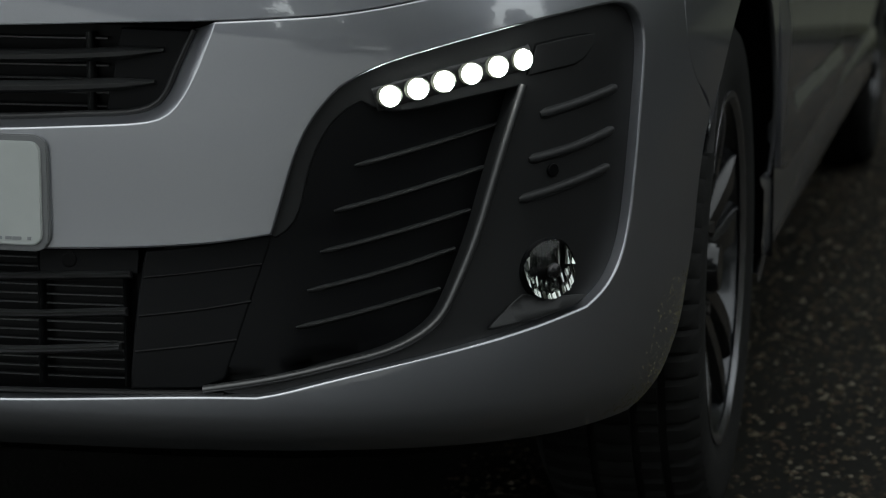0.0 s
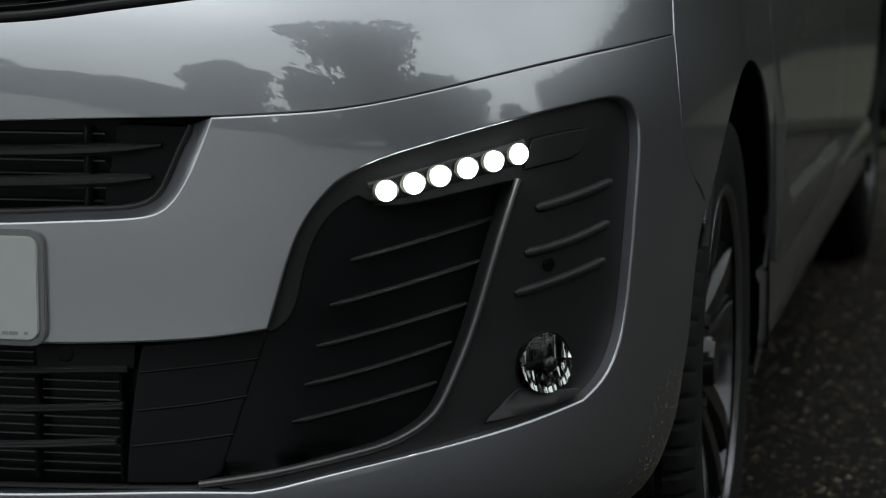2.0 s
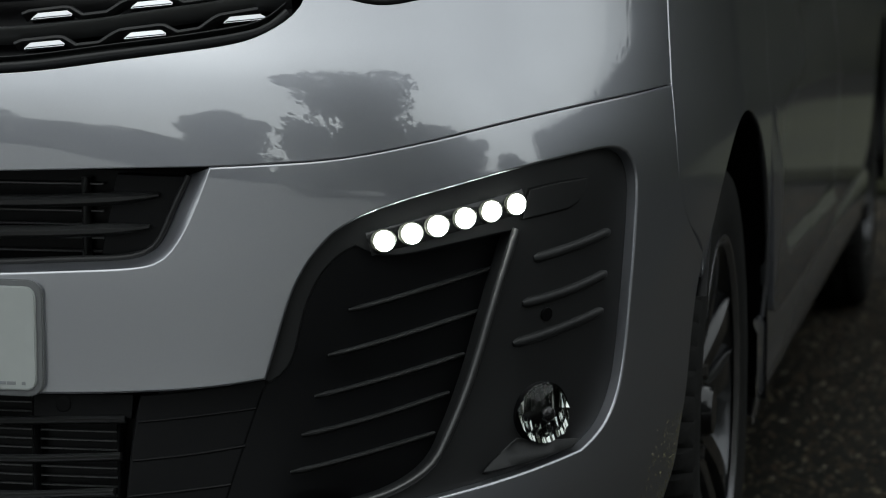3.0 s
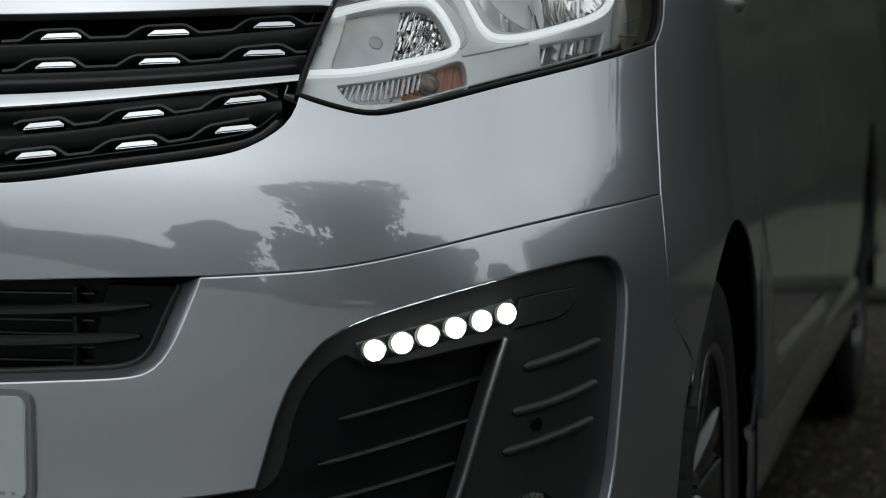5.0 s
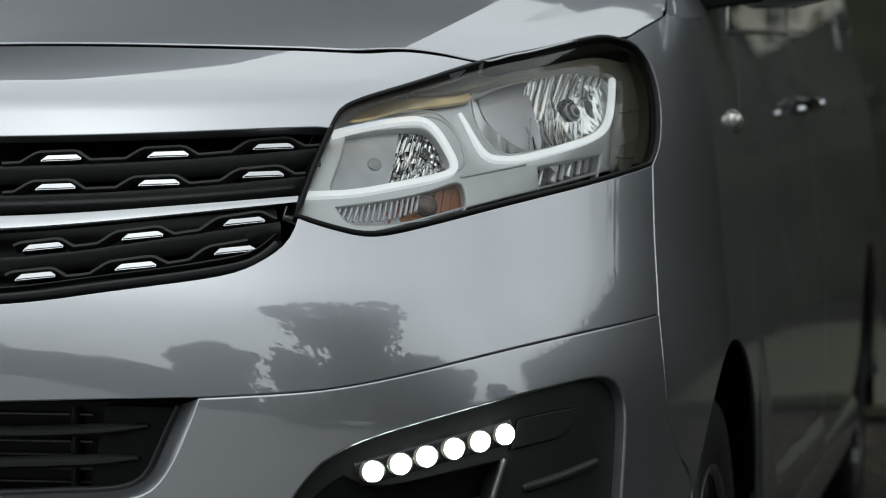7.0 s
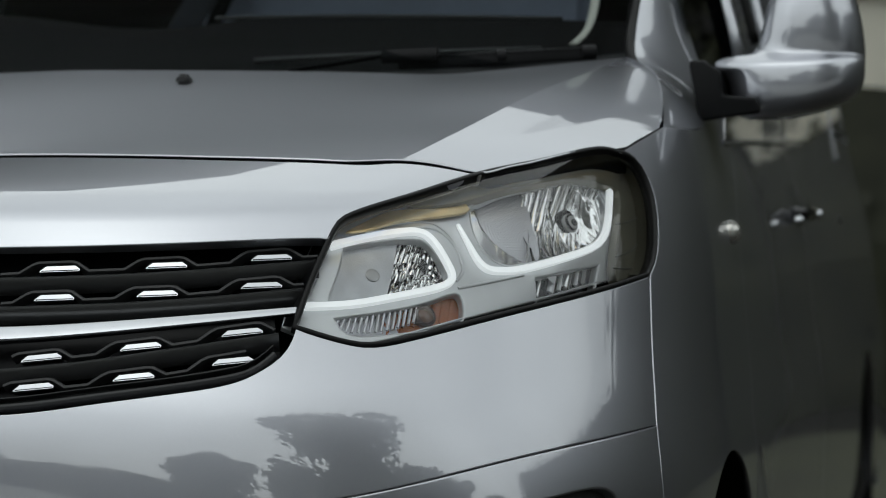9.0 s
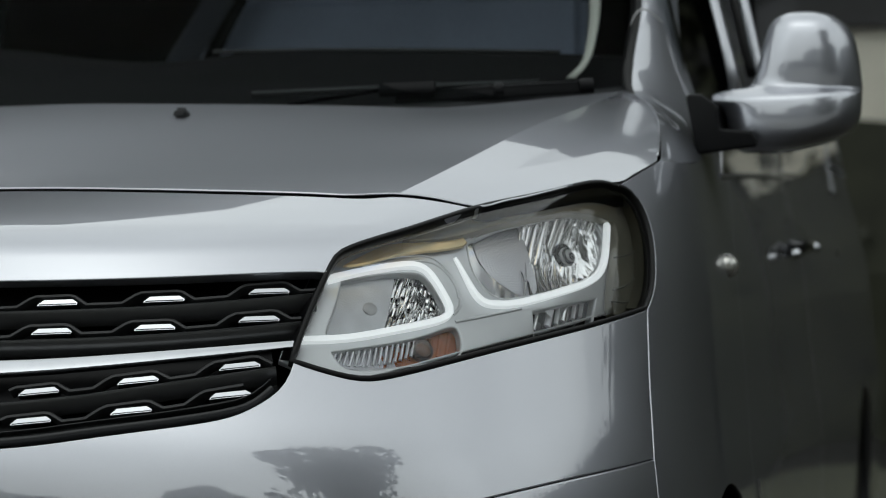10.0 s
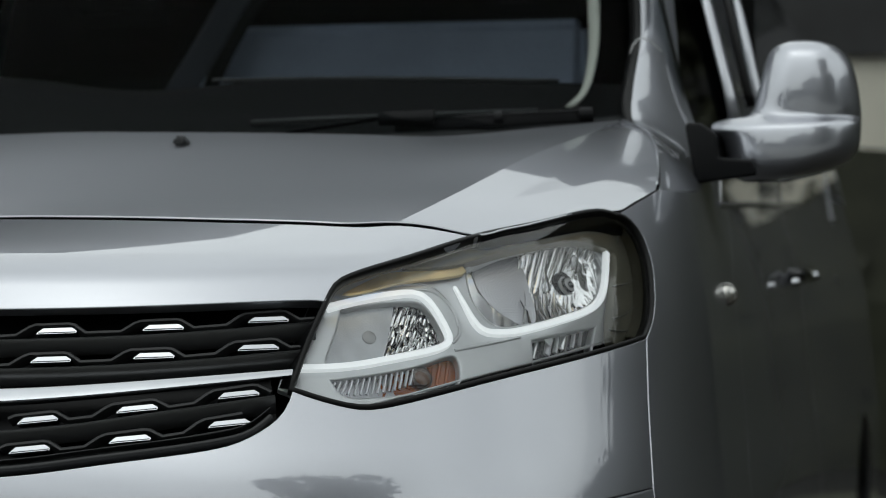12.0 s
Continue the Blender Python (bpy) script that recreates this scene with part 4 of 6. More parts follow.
# ---- radiator grille ----
grille = group_part("radiator_grille", van, "black grille with chrome dashes and a chrome strip")
ROWS_ = [[(0.237, 0.970), (0.445, 0.976), (0.622, 0.988)], [(0.240, 0.939), (0.442, 0.946), (0.598, 0.958)], [(0.244, 0.873), (0.407, 0.890), (0.561, 0.910)], [(0.246, 0.8435), (0.394, 0.858), (0.528, 0.878)]]
DASHES = [[(0.306, 0.983), (0.436, 0.987), (0.562, 0.991)], [(0.3, 0.951), (0.423, 0.956), (0.545, 0.962)], [(0.287, 0.885), (0.401, 0.897), (0.516, 0.91)], [(0.279, 0.855), (0.392, 0.867), (0.502, 0.882)]]
for line, dashes in zip(ROWS_, DASHES):
    full = [(-p, q) for p, q in reversed(line)] + [(0.0, line[0][1] - 0.002)] + line
    skin_bar("grille_bar", [(p, q - 0.0072) for p, q in full], 0.036, [(0.0026, 0), (0.0026, 0.015), (0.0018, 0.0175), (0.0, 0.0186), (-0.0022, 0.0176), (-0.007, 0.009), (-0.012, 0.003), (-0.012, 0)], SLAT, grille)
    # the frame line that rises round each dash
    rail = np.array(line)
    step_out = [(-0.046, -0.0010), (-0.030, 0.0068), (-0.022, 0.0092), (0.020, 0.0092), (0.027, 0.0078), (0.041, -0.0010)]
    pts = [(line[0][0], line[0][1] - 0.0014)] if line[0][0] < dashes[0][0] - 0.046 else []
    for at in dashes:
        for dp, dq in step_out:
            p_ = at[0] + dp
            if line[0][0] <= p_ <= line[-1][0] - 0.004:
                pts.append((p_, float(np.interp(p_, rail[:, 0], rail[:, 1])) + dq))
    if pts[-1][0] < line[-1][0] - 0.01:
        pts.append((line[-1][0], line[-1][1] - 0.0014))
    dense = np.concatenate([np.linspace(pts[i], pts[i + 1], 6, endpoint=False) for i in range(len(pts) - 1)] + [[pts[-1]]])
    bv, bf = sweep(skin(dense[:, 0], dense[:, 1], 0.033), skin_normal(dense[:, 0], dense[:, 1]), [(0.0030, 0), (0.0026, 0.014), (0.0010, 0.0165), (-0.0016, 0.0165), (-0.0030, 0.012), (-0.0030, 0)])
    bm = bmesh.new()
    vs = [bm.verts.new(x) for x in bv]
    for q in bf:
        bm.faces.new([vs[i] for i in q])
    part("grille_frame", bm, PLASTIC, grille, angle=50)
STRIP = [(0.243, 0.9085), (0.414, 0.920), (0.584, 0.9345)]
skin_bar("chrome_strip", [(-p, q) for p, q in reversed(STRIP)] + [(0.0, STRIP[0][1] - 0.004)] + STRIP, 0.024, [(-0.0095, 0.0), (0.0095, 0.0), (0.0095, 0.0075), (0.008, 0.0088), (-0.008, 0.0120), (-0.0095, 0.0105)], CHROME, grille, "chrome strip", taper=([0, 0.3, 0.7, 1], [0.55, 0.98, 0.98, 0.50]))
WIRE = [(0.248, 0.84), (0.343, 0.85), (0.437, 0.861), (0.498, 0.87), (0.526, 0.878), (0.55, 0.894)]
for s in SIDES:
    skin_bar("grille_rim", [(0.0, 0.833)] + [(s * p, q) for p, q in WIRE] if s > 0 else [(s * p, q) for p, q in WIRE], 0.022, bead(0.0035, 0.013), PLASTIC, grille)
    skin_bar("grille_border", [(s * p, q - 0.0075) for p, q in [(0.0, 0.834)] + WIRE], 0.020, bead(0.011, 0.012), PLASTIC, grille)
for k_, line in enumerate(DASHES):
    for at in line:
        tilt = 0.03 + (0.06 if k_ > 1 else 0.0)
        at = (at[0], float(np.interp(at[0], np.array(ROWS_[k_])[:, 0], np.array(ROWS_[k_])[:, 1])) + 0.0106)
        c, n = skin(*at, 0.0165), skin_normal(*at)
        u = skin(at[0] + 0.01, at[1] + 0.01 * tilt, 0.0165) - c
        u /= np.linalg.norm(u)
        w_ = np.cross(n, u)
        bm = bmesh.new()
        out = [(-0.0212, -0.0040), (0.0228, -0.0040), (0.0236, -0.0016), (0.0180, 0.0028), (-0.0140, 0.0028), (-0.0204, -0.0022)]
        ring0 = [bm.verts.new(c + x * u + y * w_ + 0.000 * n) for x, y in out]
        ring1 = [bm.verts.new(c + x * u + y * w_ - 0.012 * n) for x, y in out]
        f0 = bm.faces.new(ring0)
        for i in range(6):
            bm.faces.new((ring0[i], ring1[i], ring1[(i + 1) % 6], ring0[(i + 1) % 6]))
        bmesh.ops.bevel(bm, geom=list(f0.edges), offset=0.0012, segments=2, affect="EDGES")
        part("chrome_dash", bm, CHROME, grille, "small chrome dash", angle=40)

# ---- headlamps ----
lamp_loop = chain(curve(LAMP_FOOT), curve(LAMP_SIDE), curve(LAMP_HEAD), curve(LAMP_INNER))


def facet_field(name, loop, depth, dish, middle, spread, edges, rows, seed, tilt, material, parent, label, bulge=0.2):
    """A reflector of small upright mirror facets, each bowed and with a tilt of its own."""
    rnd_ = random.Random(seed)
    lean, mid_q = 0.69, middle[1]
    qs = np.linspace(loop[:, 1].min(), loop[:, 1].max(), 90)

    def limits(c_):
        pts = np.stack([c_ + lean * (qs - mid_q), qs], 1)
        ok = qs[inside(loop, pts)]
        return (ok.min(), ok.max()) if len(ok) else (mid_q, mid_q)

    def place(p, q, extra):
        r2 = min(1.0, ((p - middle[0]) / spread[0]) ** 2 + ((q - middle[1]) / spread[1]) ** 2)
        return skin(p, q, depth) - skin_normal(p, q) * (dish * (1 - r2) + extra)

    bm = bmesh.new()
    for a_, b_ in zip(edges, edges[1:]):
        la, lb = limits(a_), limits(b_)
        if min(la[1] - la[0], lb[1] - lb[0]) < 1e-4 and max(la[1] - la[0], lb[1] - lb[0]) < 0.004:
            continue
        cuts = sorted([0.0, 1.0] + [(k + rnd_.uniform(-0.3, 0.3)) / rows for k in range(1, rows)])
        for lo, hi in zip(cuts, cuts[1:]):
            sx, sy = rnd_.gauss(0, tilt), rnd_.gauss(-0.08, tilt * 0.7)
            grid = []
            for t_, w_ in ((lo, -1), ((lo + hi) / 2, 0), (hi, 1)):
                line = []
                for u_ in np.linspace(-1, 1, 7 if bulge else 2):
                    lim = np.asarray(la) + (np.asarray(lb) - np.asarray(la)) * (u_ + 1) / 2
                    q_, c_ = lim[0] + (lim[1] - lim[0]) * t_, (a_ + b_) / 2 + (b_ - a_) / 2 * u_
                    push = sx * u_ * (b_ - a_) + sy * w_ * (hi - lo) * (la[1] - la[0]) - bulge * (1 - u_ * u_) * (b_ - a_) - 0.4 * bulge * (1 - w_ * w_) * (b_ - a_)
                    line.append(bm.verts.new(place(c_ + lean * (q_ - mid_q), q_, push)))
                grid.append(line)
            for r0, r1 in zip(grid, grid[1:]):
                for i in range(len(r0) - 1):
                    bm.faces.new((r0[i], r0[i + 1], r1[i + 1], r1[i]))
    return part(name, bm, material, parent, label, smooth=True)


def uneven(a_, b_, k, seed):
    rnd_ = random.Random(seed)
    return [a_ + (b_ - a_) * (i + (rnd_.uniform(-0.32, 0.32) if 0 < i < k else 0)) / k for i in range(k + 1)]


def headlamp():
    h = group_part("headlamp", van, "clear headlamp with chrome bowl and white light guides")
    side = curve(LAMP_INNER, 0.01)
    grid_obj("lamp_side_wall", np.array([skin(side[:, 0], side[:, 1], d_) for d_ in (0.004, 0.03, 0.06, 0.09)]), DARK, h)
    got = patch(lamp_loop, 0.006, 0.014, 0, 0, 0.006)
    lens = obj("lens", *got[:2], LAMP_LENS, h, got[2], "clear plastic lens")
    lens.visible_shadow = False
    head = curve(LAMP_HEAD[:6], 0.006)
    head = skin(head[:, 0], head[:, 1], 0.006)
    away = np.min(np.linalg.norm(got[0][:, None] - head[None], axis=2), axis=1) / 0.05
    lens.data.attributes.new("stress", "FLOAT", "POINT").data.foreach_set("value", away.astype(np.float32) - 0.2)
    v_, n_ = skin(lamp_loop[:, 0], lamp_loop[:, 1], 0.0045), skin_normal(lamp_loop[:, 0], lamp_loop[:, 1])
    bv, bf = sweep(v_, n_, [(0.0032, -0.01), (0.0029, 0.003), (0.0016, 0.0040), (-0.0018, 0.0040), (-0.0032, 0.0), (-0.0032, -0.01)], closed=True)
    obj("lamp_seal", bv, bf, SEAL, h)
    got = patch(lamp_loop, 0.10, 0.02, 0, 0, -0.004)
    obj("lamp_housing", *got[:2], SMOKE, h, got[2], "dark inner housing")
    wells = [curve(q + [q[0]], 0.006)[:-1] for q in (BOWL, CHAMBER, INDIC[:1] + AMBERS_EDGE + INDIC[3:])]
    insert = chain(*[curve([INSERT[i], INSERT[(i + 1) % len(INSERT)]], 0.006) for i in range(len(INSERT))])
    got = patch(lamp_loop, 0.044, 0.012, 0.010, 0.003, 0.001, holes=wells + [insert])
    obj("lamp_bezel", *got[:2], SATIN, h, got[2], "satin silver inner bezel")
    # added dark panel with ribs under the main bowl, imitating dark shapes reflected in the lens
    got = patch(insert, 0.058, 0.012, 0, 0, -0.006)
    obj("lower_window", *got[:2], GLOSS_BLACK, h, got[2], "dark window under the bowl")
    for k, (c_, w_) in enumerate(((0.955, 0.006), (0.985, 0.010), (1.004, 0.006), (1.022, 0.012), (1.046, 0.005), (1.066, 0.004))):
        low_q, top_q = 0.941 + 0.13 * (c_ - 0.92), 0.972 + 0.11 * (c_ - 0.934)
        skin_bar("window_rib", [(c_ - 0.016, low_q), (c_ - 0.004, (low_q + top_q) / 2), (c_ + 0.006, top_q)], 0.056, bead(w_, 0.004, 6), (REFLECTOR, FROSTED, SATIN)[k % 3], h, step=0.008)
    disc_on_skin("lamp_mark", (0.975, 0.968), 0.009, 0.050, SATIN, h, thick=0.001, k=4)
    for name, line, wide in (("bezel_fold", FOLD_LINE, 0.004), ("bezel_step", STEP_LINE, 0.004), ("bezel_step", [(p, q + 0.006) for p, q in STEP_LINE[:-1]], 0.003)):
        skin_bar(name, line, 0.044, bead(wide, 0.0016, 6), SATIN, h, step=0.008)
    skin_obj("smoked_cover", curve(SMOKED + [SMOKED[0]], 0.01)[:-1], 0.03, OILY, h, "dark iridescent smoked cover", flange=0.012, both=False)
    # plate added to imitate the amber stress colours seen in the lens
    skin_obj("tinted_plate", curve(TINTED + [TINTED[0]], 0.008)[:-1], 0.036, TINT, h, "amber-tinted inner plate", flange=0.004, both=False)
    for line in SIDE_LINES:
        skin_bar("cover_contour", line, 0.0295, bead(0.0022, 0.0018, 6), CONTOUR, h, step=0.008)
    outer_edge = np.concatenate([curve(LAMP_SIDE, 0.01), curve(LAMP_HEAD[:4], 0.01)[1:]])
    grid_obj("cover_wall", np.array([skin(outer_edge[:, 0], outer_edge[:, 1], d_) for d_ in (0.005, 0.02, 0.034)]), OILY, h, both=False)
    got = patch(curve(INDIC + [INDIC[0]], 0.006)[:-1], 0.056, 0.008, 0, 0, -0.004)
    obj("flute_plate", *got[:2], FROSTED, h, got[2], "pale plate behind the fluted indicator")
    c1 = wells[1].mean(0)
    veil = chain(*[curve([VEIL[i], VEIL[(i + 1) % len(VEIL)]], 0.006) for i in range(len(VEIL))])
    got = patch(veil, 0.053, 0.010, 0, 0, -0.002)
    obj("pale_diffuser", *got[:2], DIFFUSER, h, got[2], "pale ribbed diffuser")
    facet_field("side_chamber", inset(wells[1], -0.004), 0.056, 0.010, (c1[0] + 0.03, c1[1]), (0.10, 0.05), uneven(0.716, 0.815, 14, 5), 8, 12, 0.22, REFLECTOR, h, "small faceted chrome reflector")
    for name, line, wide in (("inner_guide", GUIDE1, 0.0043), ("outer_guide", GUIDE2, 0.0043)):
        skin_bar(name, line, 0.040, [(wide, 0), (wide - 0.0002, 0.004), (wide - 0.001, 0.0055), (-wide + 0.001, 0.0055), (-wide + 0.0002, 0.004), (-wide, 0)], WHITE_GUIDE, h, "lit white light guide", step=0.006, taper=([0, 0.12, 1], [0.45 if name == "outer_guide" else 1.1, 1, 1]))
    bowl(h)
    skin_obj("amber_cover", curve(AMBERS + [AMBERS[0]], 0.006)[:-1], 0.056, AMBER, h, "amber indicator cover", flange=0.01, both=False)
    for k in range(7):
        p_ = 0.716 + 0.013 * k
        skin_bar("amber_flute", [(p_ - 0.008, 0.914 + 0.001 * k), (p_, 0.927 + 0.0012 * k), (p_ + 0.005, 0.938 + 0.001 * k)], 0.0555, bead(0.005, 0.0018, 6), AMBER, h, step=0.008)
    disc_on_skin("indicator_bulb", AMBER_AT, 0.0155, 0.054, shader("amber_glass", (0.035, 0.016, 0.008), 0.12, coat=1.0), h, thick=0.004, dome=0.005)
    disc_on_skin("indicator_ring", AMBER_AT, 0.009, 0.0465, shader("amber_ring", (0.09, 0.035, 0.012), 0.2, coat=1.0), h, thick=0.001, dome=0.002)
    for i in range(17):
        t_ = i / 23
        p_ = INDIC[0][0] - 0.012 + (AMBERS[2][0] - INDIC[0][0]) * (i + 0.5) / 24
        top_q, low_q = INDIC[0][1] + (AMBERS[2][1] - INDIC[0][1]) * t_, INDIC[4][1] + (AMBERS[3][1] - INDIC[4][1]) * t_ - 0.008 * math.sin(math.pi * min(1, t_ * 1.3))
        skin_bar("flute", [(p_ - 0.006, low_q + 0.003), (p_, (top_q + low_q) / 2), (p_ + 0.005, top_q - 0.003)], 0.050, bead(0.0036, 0.0030, 6), FROSTED if i % 3 else SATIN, h, step=0.008)
    return h


INSERT = [(0.934, 0.970), (1.012, 0.978), (1.094, 0.985), (1.060, 0.952), (1.034, 0.944), (0.920, 0.932)]
FOLD_LINE, STEP_LINE = [(0.804, 0.958), (0.860, 0.965), (0.915, 0.972)], [(0.699, 1.021), (0.747, 1.025), (0.788, 1.026), (0.806, 1.020), (0.819, 1.002), (0.819, 0.978), (0.804, 0.966)]
SIDE_LINES = [[(1.094, 0.979), (1.167, 0.979), (1.230, 0.995), (1.262, 1.015), (1.281, 1.045), (1.278, 1.069), (1.262, 1.089)], [(1.138, 1.031), (1.190, 1.035), (1.246, 1.048), (1.262, 1.062)], [(1.110, 0.992), (1.170, 1.000), (1.220, 1.020), (1.245, 1.045)], [(1.205, 1.085), (1.235, 1.100), (1.262, 1.089)]]
TINTED = [(0.672, 1.022), (0.702, 1.033), (0.744, 1.045), (0.794, 1.048), (0.850, 1.056), (0.856, 1.049), (0.836, 1.043), (0.795, 1.039), (0.745, 1.034), (0.705, 1.026)]
VEIL = [(0.640, 0.992), (0.657, 1.004), (0.742, 1.010), (0.722, 0.975), (0.708, 0.950), (0.622, 0.938)]
SMOKED, CHAMBER, GUIDE1, GUIDE2, BOWL, AMBERS, INDIC, AMBER_AT, BULB, BULB2 = [(0.762, 1.052), (0.846, 1.07), (0.939, 1.088), (1.04, 1.102), (1.194, 1.119), (1.242, 1.117), (1.292, 1.094), (1.294, 1.058), (1.262, 1.008), (1.214, 0.974), (1.144, 0.965), (1.101, 0.964), (1.119, 0.995), (1.16, 1.036), (1.188, 1.071), (1.159, 1.08), (1.086, 1.087), (1.016, 1.082), (0.917, 1.07), (0.834, 1.055)], [(0.664, 1.006), (0.711, 1.012), (0.77, 1.014), (0.785, 1.006), (0.796, 0.979), (0.795, 0.968), (0.778, 0.962), (0.722, 0.953), (0.631, 0.942), (0.645, 0.972)], [(0.645, 1.004), (0.691, 1.013), (0.738, 1.019), (0.771, 1.019), (0.785, 1.008), (0.795, 0.982), (0.796, 0.969), (0.78, 0.96), (0.716, 0.949), (0.657, 0.941), (0.598, 0.939)], [(0.83, 1.029), (0.836, 1.003), (0.846, 0.981), (0.869, 0.976), (0.902, 0.977), (1.002, 0.991), (1.074, 1.003), (1.116, 1.019), (1.145, 1.043), (1.174, 1.071)], [(0.863, 1.049), (0.928, 1.067), (1.016, 1.079), (1.116, 1.086), (1.150, 1.074), (1.160, 1.045), (1.124, 1.016), (1.066, 1.002), (0.982, 0.990), (0.915, 0.983), (0.880, 0.983), (0.861, 0.996), (0.854, 1.019)], [(0.704, 0.938), (0.765, 0.947), (0.806, 0.951), (0.800, 0.923), (0.756, 0.912), (0.696, 0.907)], [(0.632, 0.928), (0.719, 0.941), (0.713, 0.91), (0.674, 0.906), (0.642, 0.911)], (0.751, 0.928), (1.038, 1.032), (0.767, 0.982)

FROST = [(0.865, 1.049), (0.928, 1.065), (0.990, 1.074), (0.984, 1.038), (0.965, 0.990), (0.915, 0.984), (0.880, 0.984), (0.863, 0.996), (0.856, 1.019)]
AMBERS_EDGE = [AMBERS[1], AMBERS[2], AMBERS[3], AMBERS[4]]


def bowl(h):
    """The main beam reflector: upright fluted facets round a bulb."""
    loop = curve(BOWL + [BOWL[0]], 0.006)[:-1]
    c0 = loop.mean(0)

    def place(p, q):
        p, q = np.broadcast_arrays(np.asarray(p, float), np.asarray(q, float))
        r2 = np.clip(((p - c0[0]) / 0.13) ** 2 + ((q - c0[1]) / 0.06) ** 2, 0, 1)
        strong = np.clip((p - c0[0] + 0.012) / 0.02, 0.0, 1)
        flute = strong * (0.0026 * np.abs(np.sin(p * 310.0 + 30 * q)) + 0.0012 * np.abs(np.sin(p * 130.0 + 1.0)) + 0.0008 * np.sin(q * 140 + 3 * np.sin(p * 90)))
        return skin(p, q, 0.05) - skin_normal(p, q) * (0.05 * (1 - r2) + flute)[..., None]

    got = patch(loop, 0.0, 0.0045, 0, 0, -0.010, False, place)
    obj("main_reflector", *got[:2], REFLECTOR, h, got[2], "smooth chrome bowl")
    facet_field("reflector_facets", loop, 0.047, 0.030, (1.05, 1.034), (0.13, 0.06), uneven(0.962, 1.175, 30, 9), 2, 4, 0.16, REFLECTOR, h, "upright chrome reflector facets")
    mist = curve(FROST + [FROST[0]], 0.006)[:-1]

    def ribbed(p, q):
        p, q = np.broadcast_arrays(np.asarray(p, float), np.asarray(q, float))
        rim_at = mist[(mist[:, 0] < 0.975)]
        away = np.min(np.hypot(p.ravel()[:, None] - rim_at[None, :, 0], 1.6 * (q.ravel()[:, None] - rim_at[None, :, 1])), axis=1).reshape(p.shape)
        rib = 0.0015 * np.exp(-away / 0.026) * np.abs(np.sin(away * 640.0))
        return skin(p, q, 0.054) - skin_normal(p, q) * (rib + 0.05 * np.clip(p - mist[:, 0].min(), 0, 1) ** 1.3 + 0.10 * (q - 1.02))[..., None]

    got = patch(mist, 0.0, 0.0011, 0, 0, 0.0, False, ribbed)
    obj("frosted_reflector", *got[:2], FROSTED, h, got[2], "pale frosted reflector side")
    bv, bf = sweep(skin(loop[:, 0], loop[:, 1], 0.046), skin_normal(loop[:, 0], loop[:, 1]), bead(0.0028, 0.004), closed=True)
    obj("reflector_rim", bv, bf, SATIN, h)
    for name, r_, d_, mat_ in (("bulb_holder", 0.0140, 0.050, SMOKE), ("bulb_shield", 0.0130, 0.0425, BULB_METAL), ("bulb_ring", 0.0100, 0.0385, SMOKE), ("bulb_ring", 0.0085, 0.0375, BULB_METAL), ("bulb_tip", 0.0045, 0.0345, SMOKE)):
        disc_on_skin(name, BULB, r_, d_, mat_, h, thick=0.010 if name == "bulb_holder" else 0.003, dome=0.001)
    disc_on_skin("side_socket", BULB2, 0.0065, 0.050, SMOKE, h, thick=0.004, dome=0.001, k=4, tall=1.5)
    disc_on_skin("side_bulb", (0.698, 0.973), 0.008, 0.0525, BULB_METAL, h, thick=0.001, dome=0.001)


first = headlamp()
for s_ in (first, *first.children):
    twin = s_.copy()
    scene.collection.objects.link(twin)
    if s_ is first:
        other = twin
        other.scale = (-1, 1, 1)
    else:
        twin.parent = other

